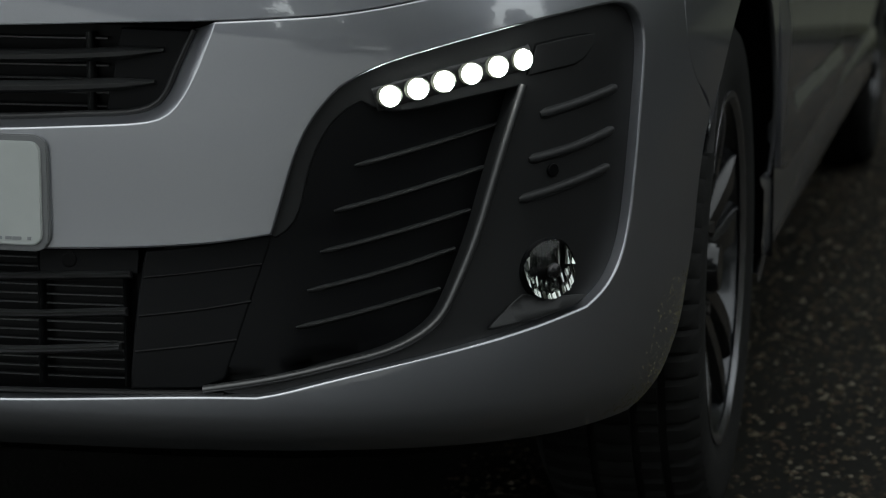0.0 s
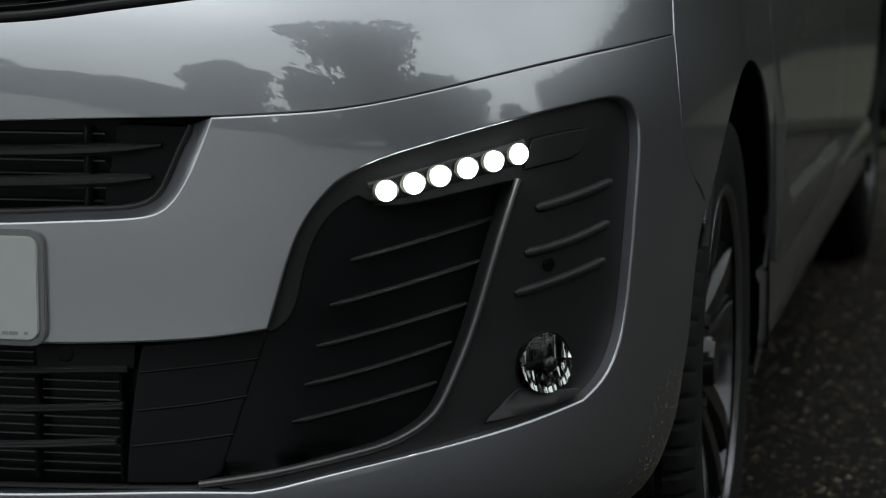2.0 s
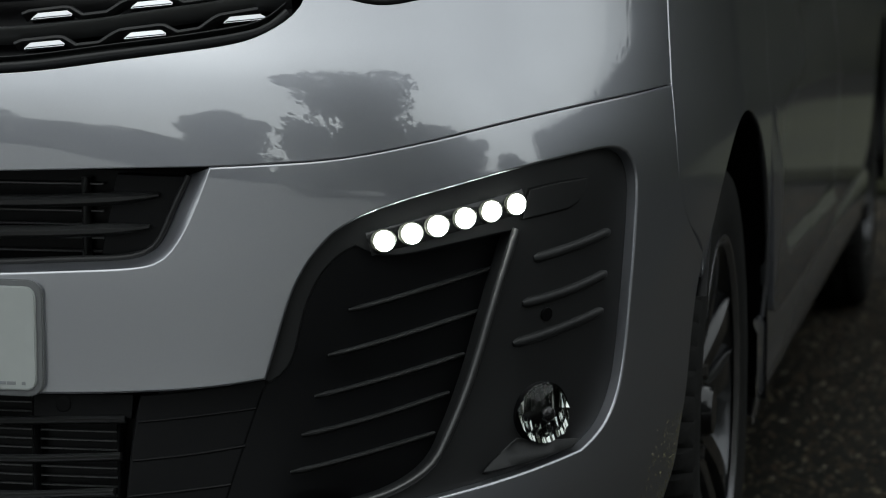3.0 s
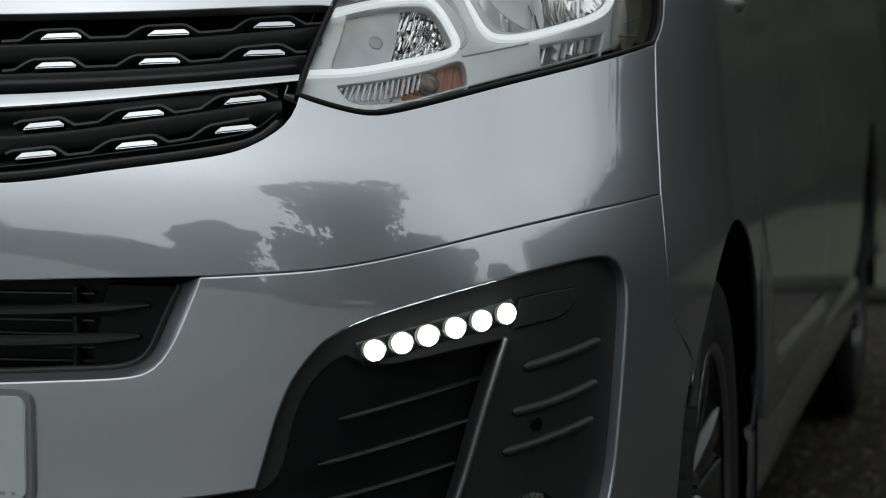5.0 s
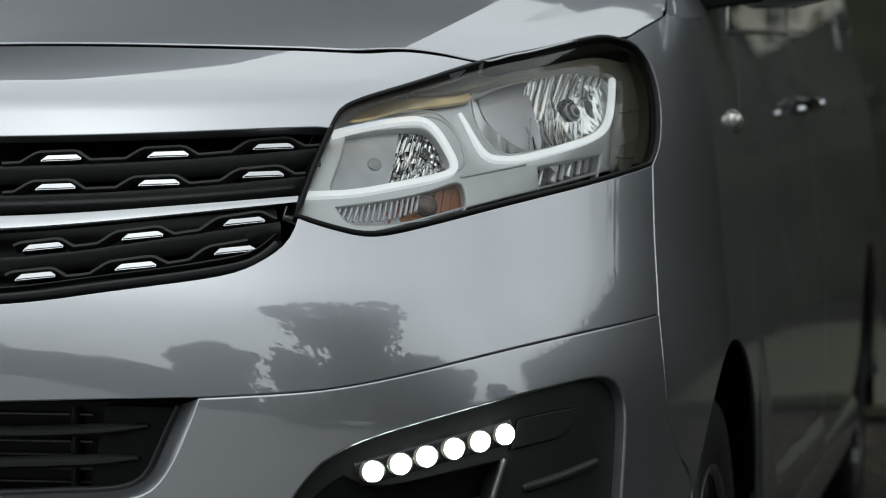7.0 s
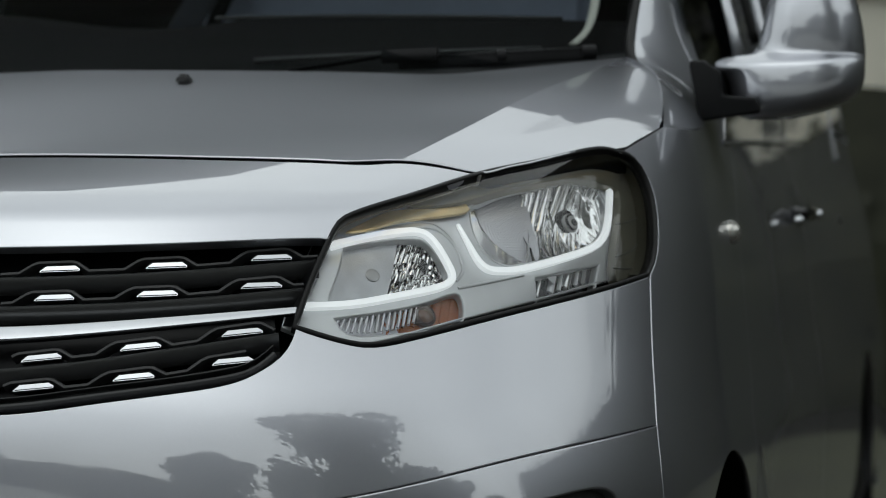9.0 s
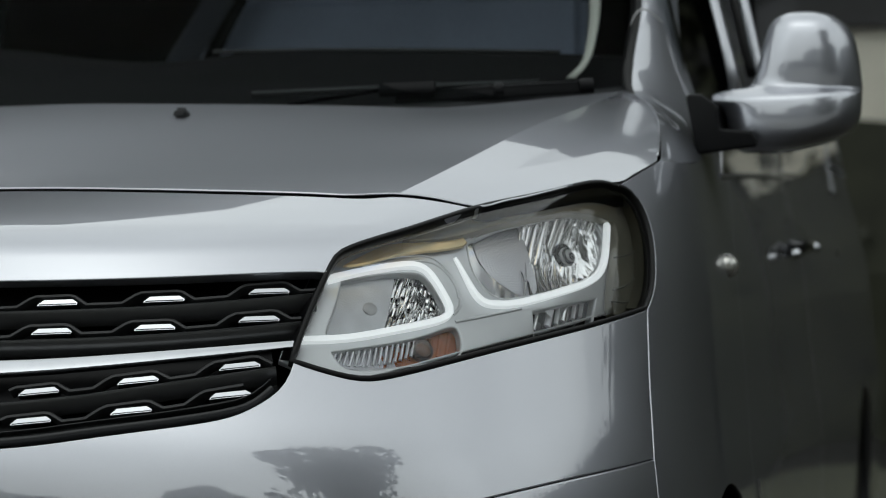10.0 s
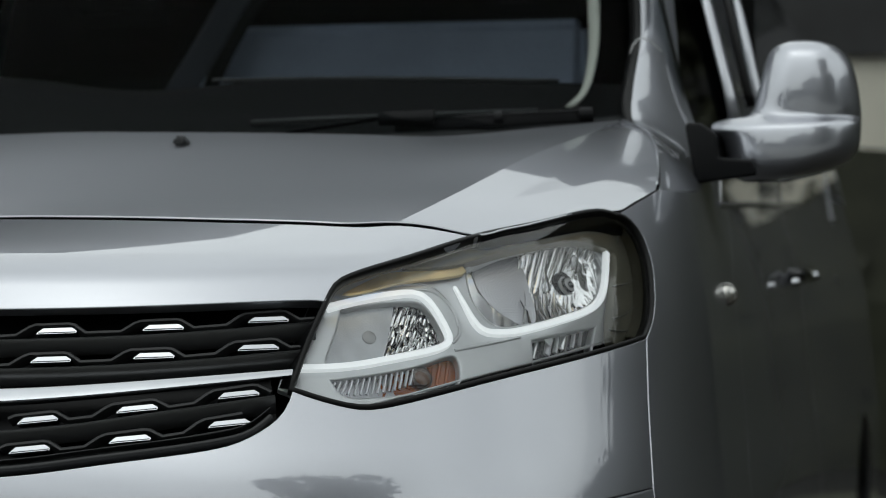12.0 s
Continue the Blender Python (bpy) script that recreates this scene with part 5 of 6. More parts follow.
# ---- wheels ----
def wheel(y, x_face, turn=0.0):
    w = group_part("wheel", van, "black tyre on a silver five-spoke alloy rim")
    w.location = (x_face, y, WHEEL_Z)
    w.rotation_euler = (radians(turn), 0, 0 if x_face > 0 else math.pi)
    prof = [(0.225, -0.012), (0.236, -0.005), (0.262, 0.001), (0.290, 0.002), (0.312, -0.001), (0.324, -0.010), (0.331, -0.022), (0.3335, -0.040), (0.3265, -0.0405), (0.3265, -0.0495), (0.3365, -0.050), (0.338, -0.075),
            (0.330, -0.0755), (0.330, -0.0845), (0.338, -0.085), (0.3385, -0.1075), (0.338, -0.13), (0.330, -0.1305), (0.330, -0.1395), (0.3365, -0.14), (0.3335, -0.175), (0.324, -0.20), (0.29, -0.217), (0.236, -0.212), (0.225, -0.20)]
    v, f = lathe(prof, 320)
    m = len(prof)
    for i in range(320):
        if i % 5 == 0:
            for j in (5, 6, 7, 10, 11, 14, 15, 16, 19, 20, 21):
                x, yy, zz = v[i * m + j]
                k = 1 - 0.006 / math.hypot(yy, zz) * (1.0 if j not in (15,) else 0.4)
                v[i * m + j] = (x, yy * k, zz * k)
    bm = bmesh.new()
    vs = [bm.verts.new(x) for x in v]
    for q in f:
        bm.faces.new([vs[i] for i in q])
    part("tyre", bm, RUBBER, w, "worn black tyre", angle=35)
    rim = [(0.226, -0.020), (0.234, -0.012), (0.232, -0.007), (0.226, -0.008), (0.221, -0.018), (0.214, -0.026), (0.206, -0.055), (0.196, -0.12), (0.20, -0.2), (0.226, -0.205)]
    v, f = lathe(rim, 96)
    bm = bmesh.new()
    vs = [bm.verts.new(x) for x in v]
    for q in f:
        bm.faces.new([vs[i] for i in q])
    part("rim", bm, ALLOY, w, angle=35)
    v, f = lathe([(0.220, -0.010), (0.227, -0.0035), (0.2335, -0.003), (0.2345, -0.008), (0.228, -0.011), (0.220, -0.010)], 96)
    bm = bmesh.new()
    vs = [bm.verts.new(x) for x in v]
    for q in f:
        bm.faces.new([vs[i] for i in q])
    part("rim_lip", bm, BRIGHT_ALLOY, w, "bright machined rim lip", angle=35)
    for i in range(5):
        for side in (-1, 1):
            a = 2 * math.pi * i / 5 + side * 0.16
            path, outs, tap = [], [], []
            for t in np.linspace(0, 1, 8):
                r = 0.055 + 0.163 * t
                b = 2 * math.pi * i / 5 + side * (0.30 * (1 - t) + 0.20 * t)
                path.append((-0.042 + 0.024 * math.sin(t * 1.7), r * math.cos(b), r * math.sin(b)))
                outs.append((1, 0, 0))
                tap.append(1.0 + 0.25 * t)
            bv, bf = sweep(path, outs, [(0.020, -0.04), (0.0190, -0.004), (0.013, 0.004), (-0.013, 0.004), (-0.0190, -0.004), (-0.020, -0.04)], tap)
            bm = bmesh.new()
            vs = [bm.verts.new(x) for x in bv]
            for q in bf:
                bm.faces.new([vs[k] for k in q])
            part("spoke", bm, ALLOY_DARK, w, angle=40)
    v, f = lathe([(0.0, -0.012), (0.030, -0.012), (0.034, -0.018), (0.036, -0.03), (0.075, -0.045), (0.08, -0.08), (0.0, -0.085)], 40)
    bm = bmesh.new()
    vs = [bm.verts.new(x) for x in v]
    for q in f:
        bm.faces.new([vs[k] for k in q])
    part("hub_cap", bm, ALLOY_DARK, w, "dark hub centre cap", angle=35)
    for i in range(5):
        a = 2 * math.pi * (i + 0.5) / 5
        bm = bmesh.new()
        bmesh.ops.create_cone(bm, cap_ends=True, segments=6, radius1=0.011, radius2=0.010, depth=0.02, matrix=pose(-0.035, 0.056 * math.cos(a), 0.056 * math.sin(a), 0, 90, 0))
        part("wheel_bolt", bm, STEEL, w)
    v, f = lathe([(0.09, -0.10), (0.15, -0.095), (0.15, -0.12), (0.09, -0.125), (0.09, -0.10)], 48)
    bm = bmesh.new()
    vs = [bm.verts.new(x) for x in v]
    for q in f:
        bm.faces.new([vs[k] for k in q])
    part("brake_disc", bm, STEEL, w, "dull steel brake disc", angle=35)
    return w


for y in (WHEEL_Y, REAR_Y):
    for s in SIDES:
        wheel(y, s * 0.903, 20 if y < 2 else 47)
        # liner of the wheel arch
        a = np.radians(np.linspace(-8, 150 if y < 2 else 188, 30))
        g = np.array([[(s * x, y + (ARCH + 0.012) * math.cos(t), WHEEL_Z + (ARCH + 0.012) * math.sin(t)) for t in a] for x in (0.60, 0.75, 0.921)])
        grid_obj("arch_liner", g, DARK, van, flip=(s > 0))
        g = np.array([[(s * 0.60, y + r * math.cos(t), WHEEL_Z + r * math.sin(t)) for t in a] for r in (0.02, 0.2, ARCH + 0.012)])
        grid_obj("arch_wall", g, DARK, van, flip=(s > 0))


# ---- door mirror ----
def shell(name, loop, y0, bow, lean, deep, lip, material, parent, label="", straight=False, under=0.0):
    """A moulded body: outline (x, z), a bowed front face near y0, rolled edges and deep sides."""
    pts = np.asarray(loop, float)
    mid, half = (pts.max(0) + pts.min(0)) / 2, (pts.max(0) - pts.min(0)) / 2

    def face(x, z):
        x, z = np.broadcast_arrays(np.asarray(x, float), np.asarray(z, float))
        u, w_ = (x - mid[0]) / half[0], (z - mid[1]) / half[1]
        return np.stack([x, y0 + bow * (u * u + 0.8 * w_ * w_) + 0.6 * bow * u ** 4 + lean * (w_ + 1) + under * np.maximum(0, -w_ - 0.1) ** 2, z], -1)

    ring = list(loop) + [loop[0]]
    edge_pts = chain(*[curve([ring[i], ring[i + 1]], 0.006) for i in range(len(loop))]) if straight else curve(ring, 0.006)[:-1]
    got = patch(edge_pts, 0, 0.008, deep, lip, lip, False, face)
    return obj(name, *got[:2], material, parent, got[2], label)


mirror = group_part("door_mirror", van, "silver door mirror on a black base")
HOUSING = [(1.187, 0.915, 0.962, 1.205), (1.191, 0.900, 0.990, 1.178), (1.198, 0.893, 1.024, 1.162), (1.206, 0.890, 1.050, 1.155), (1.215, 0.889, 1.066, 1.151), (1.229, 0.887, 1.077, 1.149), (1.245, 0.884, 1.081, 1.149), (1.256, 0.880, 1.081, 1.150), (1.2615, 0.872, 1.081, 1.152), (1.266, 0.866, 1.081, 1.156),
           (1.274, 0.862, 1.080, 1.174), (1.2775, 0.872, 1.080, 1.182), (1.281, 0.915, 1.080, 1.185), (1.290, 0.925, 1.0795, 1.184), (1.315, 0.931, 1.077, 1.182), (1.338, 0.936, 1.073, 1.183), (1.357, 0.941, 1.068, 1.186), (1.370, 0.945, 1.061, 1.191), (1.379, 0.950, 1.053, 1.199), (1.386, 0.957, 1.043, 1.211), (1.3905, 0.969, 1.030, 1.228), (1.392, 0.985, 1.012, 1.25)]
stations_h = np.arange(len(HOUSING), dtype=float)
fine_h = np.linspace(0, len(HOUSING) - 1, 90)
zh, lh, rh, yh = (np.interp(fine_h, stations_h, np.array(HOUSING)[:, i]) for i in range(4))
soft_bell = np.exp(-(np.arange(-5, 6) / 2.6) ** 2)
zh, lh, rh, yh = (np.convolve(np.pad(a_, 5, "edge"), soft_bell / soft_bell.sum(), "valid") for a_ in (zh, lh, rh, yh))
th = np.radians(np.linspace(-90, 90, 49))
wave = lambda a_, n_: np.sign(a_) * np.abs(a_) ** (2 / n_)
g = np.stack([(lh + rh)[:, None] / 2 + (rh - lh)[:, None] / 2 * wave(np.sin(th), 3.0), yh[:, None] + 0.085 * (1 - wave(np.cos(th), 2.5)), zh[:, None] + 0.008 * np.sin(th) * np.exp(-((zh[:, None] - 1.258) / 0.014) ** 2)], -1)
grid_obj("mirror_housing", g[::-1], PAINT, mirror, flip=True)
g = np.stack([(lh + rh)[:, None] / 2 + (rh - lh)[:, None] * 0.48 * np.linspace(-1, 1, 9), np.full((90, 9), 1.262), np.repeat(zh[:, None], 9, 1)], -1)
grid_obj("mirror_glass", g[::-1], CHROME, mirror, "mirror glass")
shell("mirror_base", [(0.835, 1.270), (0.860, 1.268), (0.882, 1.252), (0.887, 1.218), (0.932, 1.214), (0.945, 1.192), (0.90, 1.186), (0.852, 1.180)], 1.140, 0.003, 0.0, 0.16, 0.005, TRIM_DARK, mirror, "black plastic mirror base", True)

# ---- windows, frames, wipers and small fittings ----
g = np.array([[(x, y, z) for y, x in ((1.38, x0), (2.0, x0), (2.5, x0))] for x0, z in ((0.818, 1.28), (0.775, 1.45), (0.70, 1.72), (0.66, 1.81)) for x in (x0,)])
for s in SIDES:
    grid_obj("side_window", g * [s, 1, 1], SIDE_GLASS, van, flip=(s < 0))
for name, line, wide, mat_ in (("window_frame", [(0.87, 1.52, 1.282), (0.866, 1.5, 1.315), (0.844, 1.52, 1.397), (0.818, 1.56, 1.491), (0.784, 1.66, 1.595)], 0.030, PAINT), ("window_seal", [(0.883, 1.62, 1.324), (0.874, 1.62, 1.36), (0.854, 1.64, 1.444), (0.837, 1.68, 1.504), (0.796, 1.8, 1.613)], 0.014, SEAL), ("window_frame", [(x + 0.012, y + 0.05, z) for x, y, z in [(0.883, 1.62, 1.324), (0.874, 1.62, 1.36), (0.854, 1.64, 1.444), (0.837, 1.68, 1.504), (0.796, 1.8, 1.613)]], 0.028, PAINT)):
    c = curve(line, 0.02)
    bv, bf = sweep(c, np.repeat([[0.96, -0.28, 0.0]], len(c), 0), bead(wide, 0.012))
    obj(name, bv, bf, mat_, van)
c = curve([(0.738, 1.285, 1.38), (0.744, 1.285, 1.394), (0.754, 1.29, 1.405), (0.767, 1.31, 1.401), (0.779, 1.34, 1.39)], 0.008)
bv, bf = sweep(c, np.repeat([[0.6, -0.75, 0.3]], len(c), 0), bead(0.0022, 0.0012, 5))
obj("pillar_joint", bv, bf, shader("pale_sealant", (0.5, 0.5, 0.5), 0.5), van, None, "pale joint line")
wip = group_part("wiper", van, "black windscreen wiper")
arm, blade, hub = [(0.28, 1.03, 1.253), (0.32, 1.05, 1.261), (0.365, 1.07, 1.269), (0.419, 1.09, 1.279)], [(0.427, 1.09, 1.267), (0.524, 1.1, 1.271), (0.62, 1.12, 1.276), (0.701, 1.15, 1.281)], [(0.406, 1.08, 1.275), (0.487, 1.08, 1.277)]
for name, line, prof in (("wiper_arm", arm, bead(0.007, 0.006)), ("wiper_blade", blade, [(0.009, 0), (0.008, 0.006), (0.002, 0.010), (-0.003, 0.006), (-0.010, 0.004), (-0.013, 0)]),
                         ("wiper_bridge", hub, [(0.010, 0), (0.009, 0.006), (0.004, 0.012), (-0.004, 0.010), (-0.010, 0.006), (-0.012, 0)]), ("wiper_clip", [tuple(np.array(blade[1]) + (np.array(blade[2]) - blade[1]) * t) for t in (0.45, 0.58)], bead(0.024, 0.014)),
                         ("wiper_tip", [tuple(np.array(blade[2]) + (np.array(blade[3]) - blade[2]) * t) for t in (0.78, 1.02)], bead(0.025, 0.013))):
    c = curve(line, 0.01)
    bv, bf = sweep(c, np.repeat([[0.0, -0.8, 0.6]], len(c), 0), prof)
    bm = bmesh.new()
    vs = [bm.verts.new(x) for x in bv]
    for q in bf:
        bm.faces.new([vs[i] for i in q])
    part(name, bm, TRIM_DARK, wip, angle=50)
g = np.array([base + [0, -0.03, -0.03], base + [0, 0.0, -0.006], base + [0, 0.02, 0.004]])
grid_obj("scuttle", g, PLASTIC, van)
NOZZLE = [0.182, 0.85, float(main_z(0.182, 0.85))]
bm = bmesh.new()
bmesh.ops.create_cube(bm, size=1, matrix=Matrix.LocRotScale((NOZZLE[0], NOZZLE[1], NOZZLE[2] + 0.005), None, (0.020, 0.024, 0.014)))
bmesh.ops.bevel(bm, geom=list(bm.edges), offset=0.004, segments=3, affect="EDGES")
for q in bm.verts:
    if q.co.z > NOZZLE[2] + 0.006:
        q.co.x = NOZZLE[0] + (q.co.x - NOZZLE[0]) * 0.75
part("washer_nozzle", bm, PLASTIC, van, "small black washer nozzle", angle=50)
disc_on_skin("side_repeater", (1.774, 1.023), 0.019, 0.001, shader("clear_repeater", (0.55, 0.54, 0.5), 0.15, 0.7, coat=1.0), van, "small clear side repeater", thick=0.009, dome=0.009, tall=0.9)
disc_on_skin("parking_sensor", (1.047, 0.547), 0.010, 0.001, PAINT, van, thick=0.001)
disc_on_skin("lock_barrel", (4.352, 1.063), 0.012, 0.001, DARK, van, thick=0.002)
HANDLE = (2.974, 1.05)
c = [tuple(skin(HANDLE[0] + d, HANDLE[1] + 0.012, -o)) for d, o in ((-0.10, 0.004), (-0.08, 0.022), (0.0, 0.030), (0.10, 0.022), (0.12, 0.004))]
bv, bf = sweep(curve(c, 0.01), np.repeat([[1.0, 0, 0]], len(curve(c, 0.01)), 0), [(0.013, 0), (0.0115, 0.007), (0.005, 0.011), (-0.005, 0.011), (-0.0115, 0.007), (-0.013, 0)])
obj("door_handle", bv, bf, GLOSS_BLACK, van, None, "dark door handle with chrome ends")
for at in ((2.80, 1.047), (2.92, 1.066), (3.33, 1.064)):
    disc_on_skin("handle_end", at, 0.008, -0.016, CHROME, van, thick=0.012, dome=0.003)
# lower corners of the door windows
for name, loop in (("quarter_window", [(2.117, 1.212), (2.832, 1.244), (2.651, 1.187), (1.987, 1.162)]), ("door_window", [(3.401, 1.272), (4.90, 1.350), (4.75, 1.298), (3.954, 1.233), (3.188, 1.209)])):
    ring = chain(*[curve([loop[i], loop[(i + 1) % len(loop)]], 0.03) for i in range(len(loop))])
    skin_obj(name, ring, -0.0025, WINDOW_BLACK, van, "dark glossy side window", flange=0.003, both=False)
for line in ([(5.025, 1.362), (4.90, 1.290), (4.783, 1.218)], [(1.943, 1.157), (2.50, 1.178), (3.162, 1.200)]):
    skin_bar("window_trim", line, -0.001, bead(0.010, 0.003, 6), PAINT, van, step=0.03)
# cabin: its shade is put into near-black colours, as the screen casts none
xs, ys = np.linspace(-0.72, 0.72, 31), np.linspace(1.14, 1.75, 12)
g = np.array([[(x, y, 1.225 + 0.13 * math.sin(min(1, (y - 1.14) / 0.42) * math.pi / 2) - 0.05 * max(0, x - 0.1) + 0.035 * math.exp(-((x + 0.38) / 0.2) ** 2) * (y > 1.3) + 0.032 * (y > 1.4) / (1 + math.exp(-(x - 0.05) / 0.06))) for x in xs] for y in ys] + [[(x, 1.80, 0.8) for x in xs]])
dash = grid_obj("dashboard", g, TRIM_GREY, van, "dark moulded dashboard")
# pale beads added along the dashboard to imitate its reflection lines
for name, line, wide in (("dash_edge", [(-0.40, 1.40, 1.331), (-0.10, 1.40, 1.331), (0.10, 1.40, 1.332)], 0.008), ("dash_edge", [(0.04, 1.46, 1.368), (0.30, 1.46, 1.366), (0.60, 1.48, 1.358)], 0.007), ("air_vent", [(0.16, 1.27, 1.286), (0.36, 1.27, 1.292), (0.60, 1.29, 1.298)], 0.008)):
    c = curve(line, 0.03)
    bv, bf = sweep(c, np.repeat([[0.0, -0.6, 0.8]], len(c), 0), bead(wide, 0.006))
    obj(name, bv, bf, DASH_GLINT, dash)
for x in (-0.42, 0.42):
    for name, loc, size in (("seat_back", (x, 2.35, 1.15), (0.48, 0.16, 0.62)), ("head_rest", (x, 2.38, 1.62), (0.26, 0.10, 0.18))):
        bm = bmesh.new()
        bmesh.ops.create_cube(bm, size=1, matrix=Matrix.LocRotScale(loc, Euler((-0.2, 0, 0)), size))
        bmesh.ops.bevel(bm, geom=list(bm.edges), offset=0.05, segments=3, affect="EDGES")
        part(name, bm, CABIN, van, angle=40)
BENCH = [(-0.178, 2.2, 1.532), (0.534, 2.2, 1.516)]
bm = bmesh.new()
bmesh.ops.create_cube(bm, size=1, matrix=Matrix.LocRotScale(((BENCH[0][0] + BENCH[1][0]) / 2, 2.2, BENCH[0][2] - 0.2), None, (BENCH[1][0] - BENCH[0][0], 0.10, 0.40)))
for q in bm.verts:
    if q.co.x < BENCH[0][0] + 0.01:
        q.co.x -= 0.45 * (BENCH[0][2] - q.co.z)
bmesh.ops.bevel(bm, geom=list(bm.edges), offset=0.02, segments=3, affect="EDGES")
part("bench_back", bm, shader("blue_grey_fabric", (0.50, 0.55, 0.68), 0.85, grain=0.2, grain_size=300.0, spread=0.15, spread_size=5.0), van, "blue-grey bench seat back", angle=40)
# belt, and a black strip beside it that stands for its shadow
for name, line, wide, mat_ in (("seat_belt", [(-0.062, 2.05, 1.631), (-0.1, 2.05, 1.569), (-0.159, 2.05, 1.472), (-0.208, 2.05, 1.395), (-0.246, 2.05, 1.322)], 0.055, shader("grey_belt_webbing", (0.07, 0.075, 0.088), 0.8)), ("door_post", [(-0.017, 2.08, 1.633), (-0.065, 2.08, 1.572), (-0.125, 2.08, 1.474), (-0.163, 2.08, 1.396), (-0.201, 2.08, 1.323)], 0.03, SEAL)):
    c = curve(line, 0.03)
    bv, bf = sweep(c, np.repeat([[0.0, -1.0, 0.0]], len(c), 0), bead(wide, 0.006))
    obj(name, bv, bf, mat_, van)
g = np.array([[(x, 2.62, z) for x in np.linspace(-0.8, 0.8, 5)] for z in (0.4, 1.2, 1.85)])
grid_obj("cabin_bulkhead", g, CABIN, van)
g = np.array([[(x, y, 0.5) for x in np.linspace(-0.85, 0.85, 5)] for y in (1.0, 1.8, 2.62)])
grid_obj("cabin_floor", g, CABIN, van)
c = curve([(0.643, 1.32, 1.306), (0.658, 1.35, 1.327), (0.662, 1.4, 1.364), (0.659, 1.46, 1.413), (0.65, 1.52, 1.464), (0.633, 1.62, 1.557)], 0.02)
bv, bf = sweep(c, np.repeat([[-0.5, -0.85, 0.1]], len(c), 0), bead(0.030, 0.008), np.linspace(0.35, 1.0, len(c)) ** 0.5)
obj("pillar_trim", bv, bf, CREAM, van, None, "pale inner pillar trim")

# ---- ground ----
# tarmac tone kept very dark: shade of van and hedge is in the colour
GROUND = shader("shade_dark_gravel_tarmac", (0.012, 0.0115, 0.0095), 0.85, spec=0.12, grain=0.45, grain_size=90.0, spread=0.35, spread_size=1.3, bump=0.8, bump_size=160.0)
bm = bmesh.new()
bmesh.ops.create_grid(bm, x_segments=24, y_segments=24, size=400)
ground = part("ground", bm, GROUND, None)
tagged(ground, "gravelled tarmac, colour darkened for the shade by the van", "ground", kind="structure")
# pale slab added out of view, to throw light on the lower bumper
bm = bmesh.new()
bmesh.ops.create_cube(bm, size=1, matrix=Matrix.LocRotScale((0, -23.3, 0.004), None, (60, 44, 0.008)))
tagged(part("forecourt", bm, shader("pale_bounce_surface", (0.215, 0.215, 0.205), 0.85, grain=0.3, grain_size=60.0, spread=0.2, spread_size=0.7), None), "unseen pale slab that brightens the lower bumper", "pavement", kind="structure")
rnd = random.Random(11)
STONE = shader("mixed_grit", (0.1, 0.09, 0.07), 0.85, spec=0.2)
nt = STONE.node_tree
geo, ramp = nt.nodes.new("ShaderNodeNewGeometry"), nt.nodes.new("ShaderNodeValToRGB")
ramp.color_ramp.elements[0].color, ramp.color_ramp.elements[1].color = (0.020, 0.016, 0.011, 1), (0.17, 0.15, 0.115, 1)
for at, tone in ((0.35, (0.040, 0.032, 0.020, 1)), (0.6, (0.065, 0.045, 0.030, 1)), (0.85, (0.085, 0.075, 0.05, 1))):
    ramp.color_ramp.elements.new(at).color = tone
nt.links.new(geo.outputs["Random Per Island"], ramp.inputs[0])
nt.links.new(ramp.outputs[0], nt.nodes["Principled BSDF"].inputs["Base Color"])
vv, ff = [], []
for _ in range(42000):
    x, y = rnd.uniform(0.5, 3.2), rnd.uniform(0.2, 6.5)
    r = rnd.uniform(0.002, 0.0065) * (1.7 if rnd.random() < 0.08 else 1)
    a0, k = rnd.random() * 6.28, len(vv)
    wide, turn = rnd.uniform(0.7, 1.7), rnd.random() * 3.14
    for i in range(5):
        a = a0 + i * 1.2566
        q = r * rnd.uniform(0.7, 1.2)
        u, w_ = q * math.cos(a) * wide, q * math.sin(a)
        vv.append((x + u * math.cos(turn) - w_ * math.sin(turn), y + u * math.sin(turn) + w_ * math.cos(turn), 0.0005))
    vv.append((x + rnd.uniform(-0.4, 0.4) * r, y + rnd.uniform(-0.4, 0.4) * r, 0.001 + r * rnd.uniform(0.2, 0.9)))
    ff += [(k + i, k + (i + 1) % 5, k + 5) for i in range(5)]
grit = obj("loose_grit", vv, ff, STONE, None, flat=True)
tagged(grit, "pale loose grit and leaf litter on the tarmac", "gravel", kind="stuff")

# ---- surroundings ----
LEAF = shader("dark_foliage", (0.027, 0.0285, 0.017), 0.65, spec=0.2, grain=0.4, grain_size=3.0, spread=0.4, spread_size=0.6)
# paler leaf tone: haze over the front trees and shrubs put into the colour
HAZED_LEAF = shader("haze_paled_foliage", (0.15, 0.156, 0.128), 0.7, spec=0.2, grain=0.4, grain_size=3.0, spread=0.4, spread_size=0.5)
BARK = shader("grey_bark", (0.09, 0.075, 0.06), 0.85, grain=0.3, grain_size=30.0, bump=0.6, bump_size=60.0)
GRASS = shader("verge_grass", (0.032, 0.034, 0.015), 0.8, grain=0.35, grain_size=40.0, spread=0.3, spread_size=1.0)


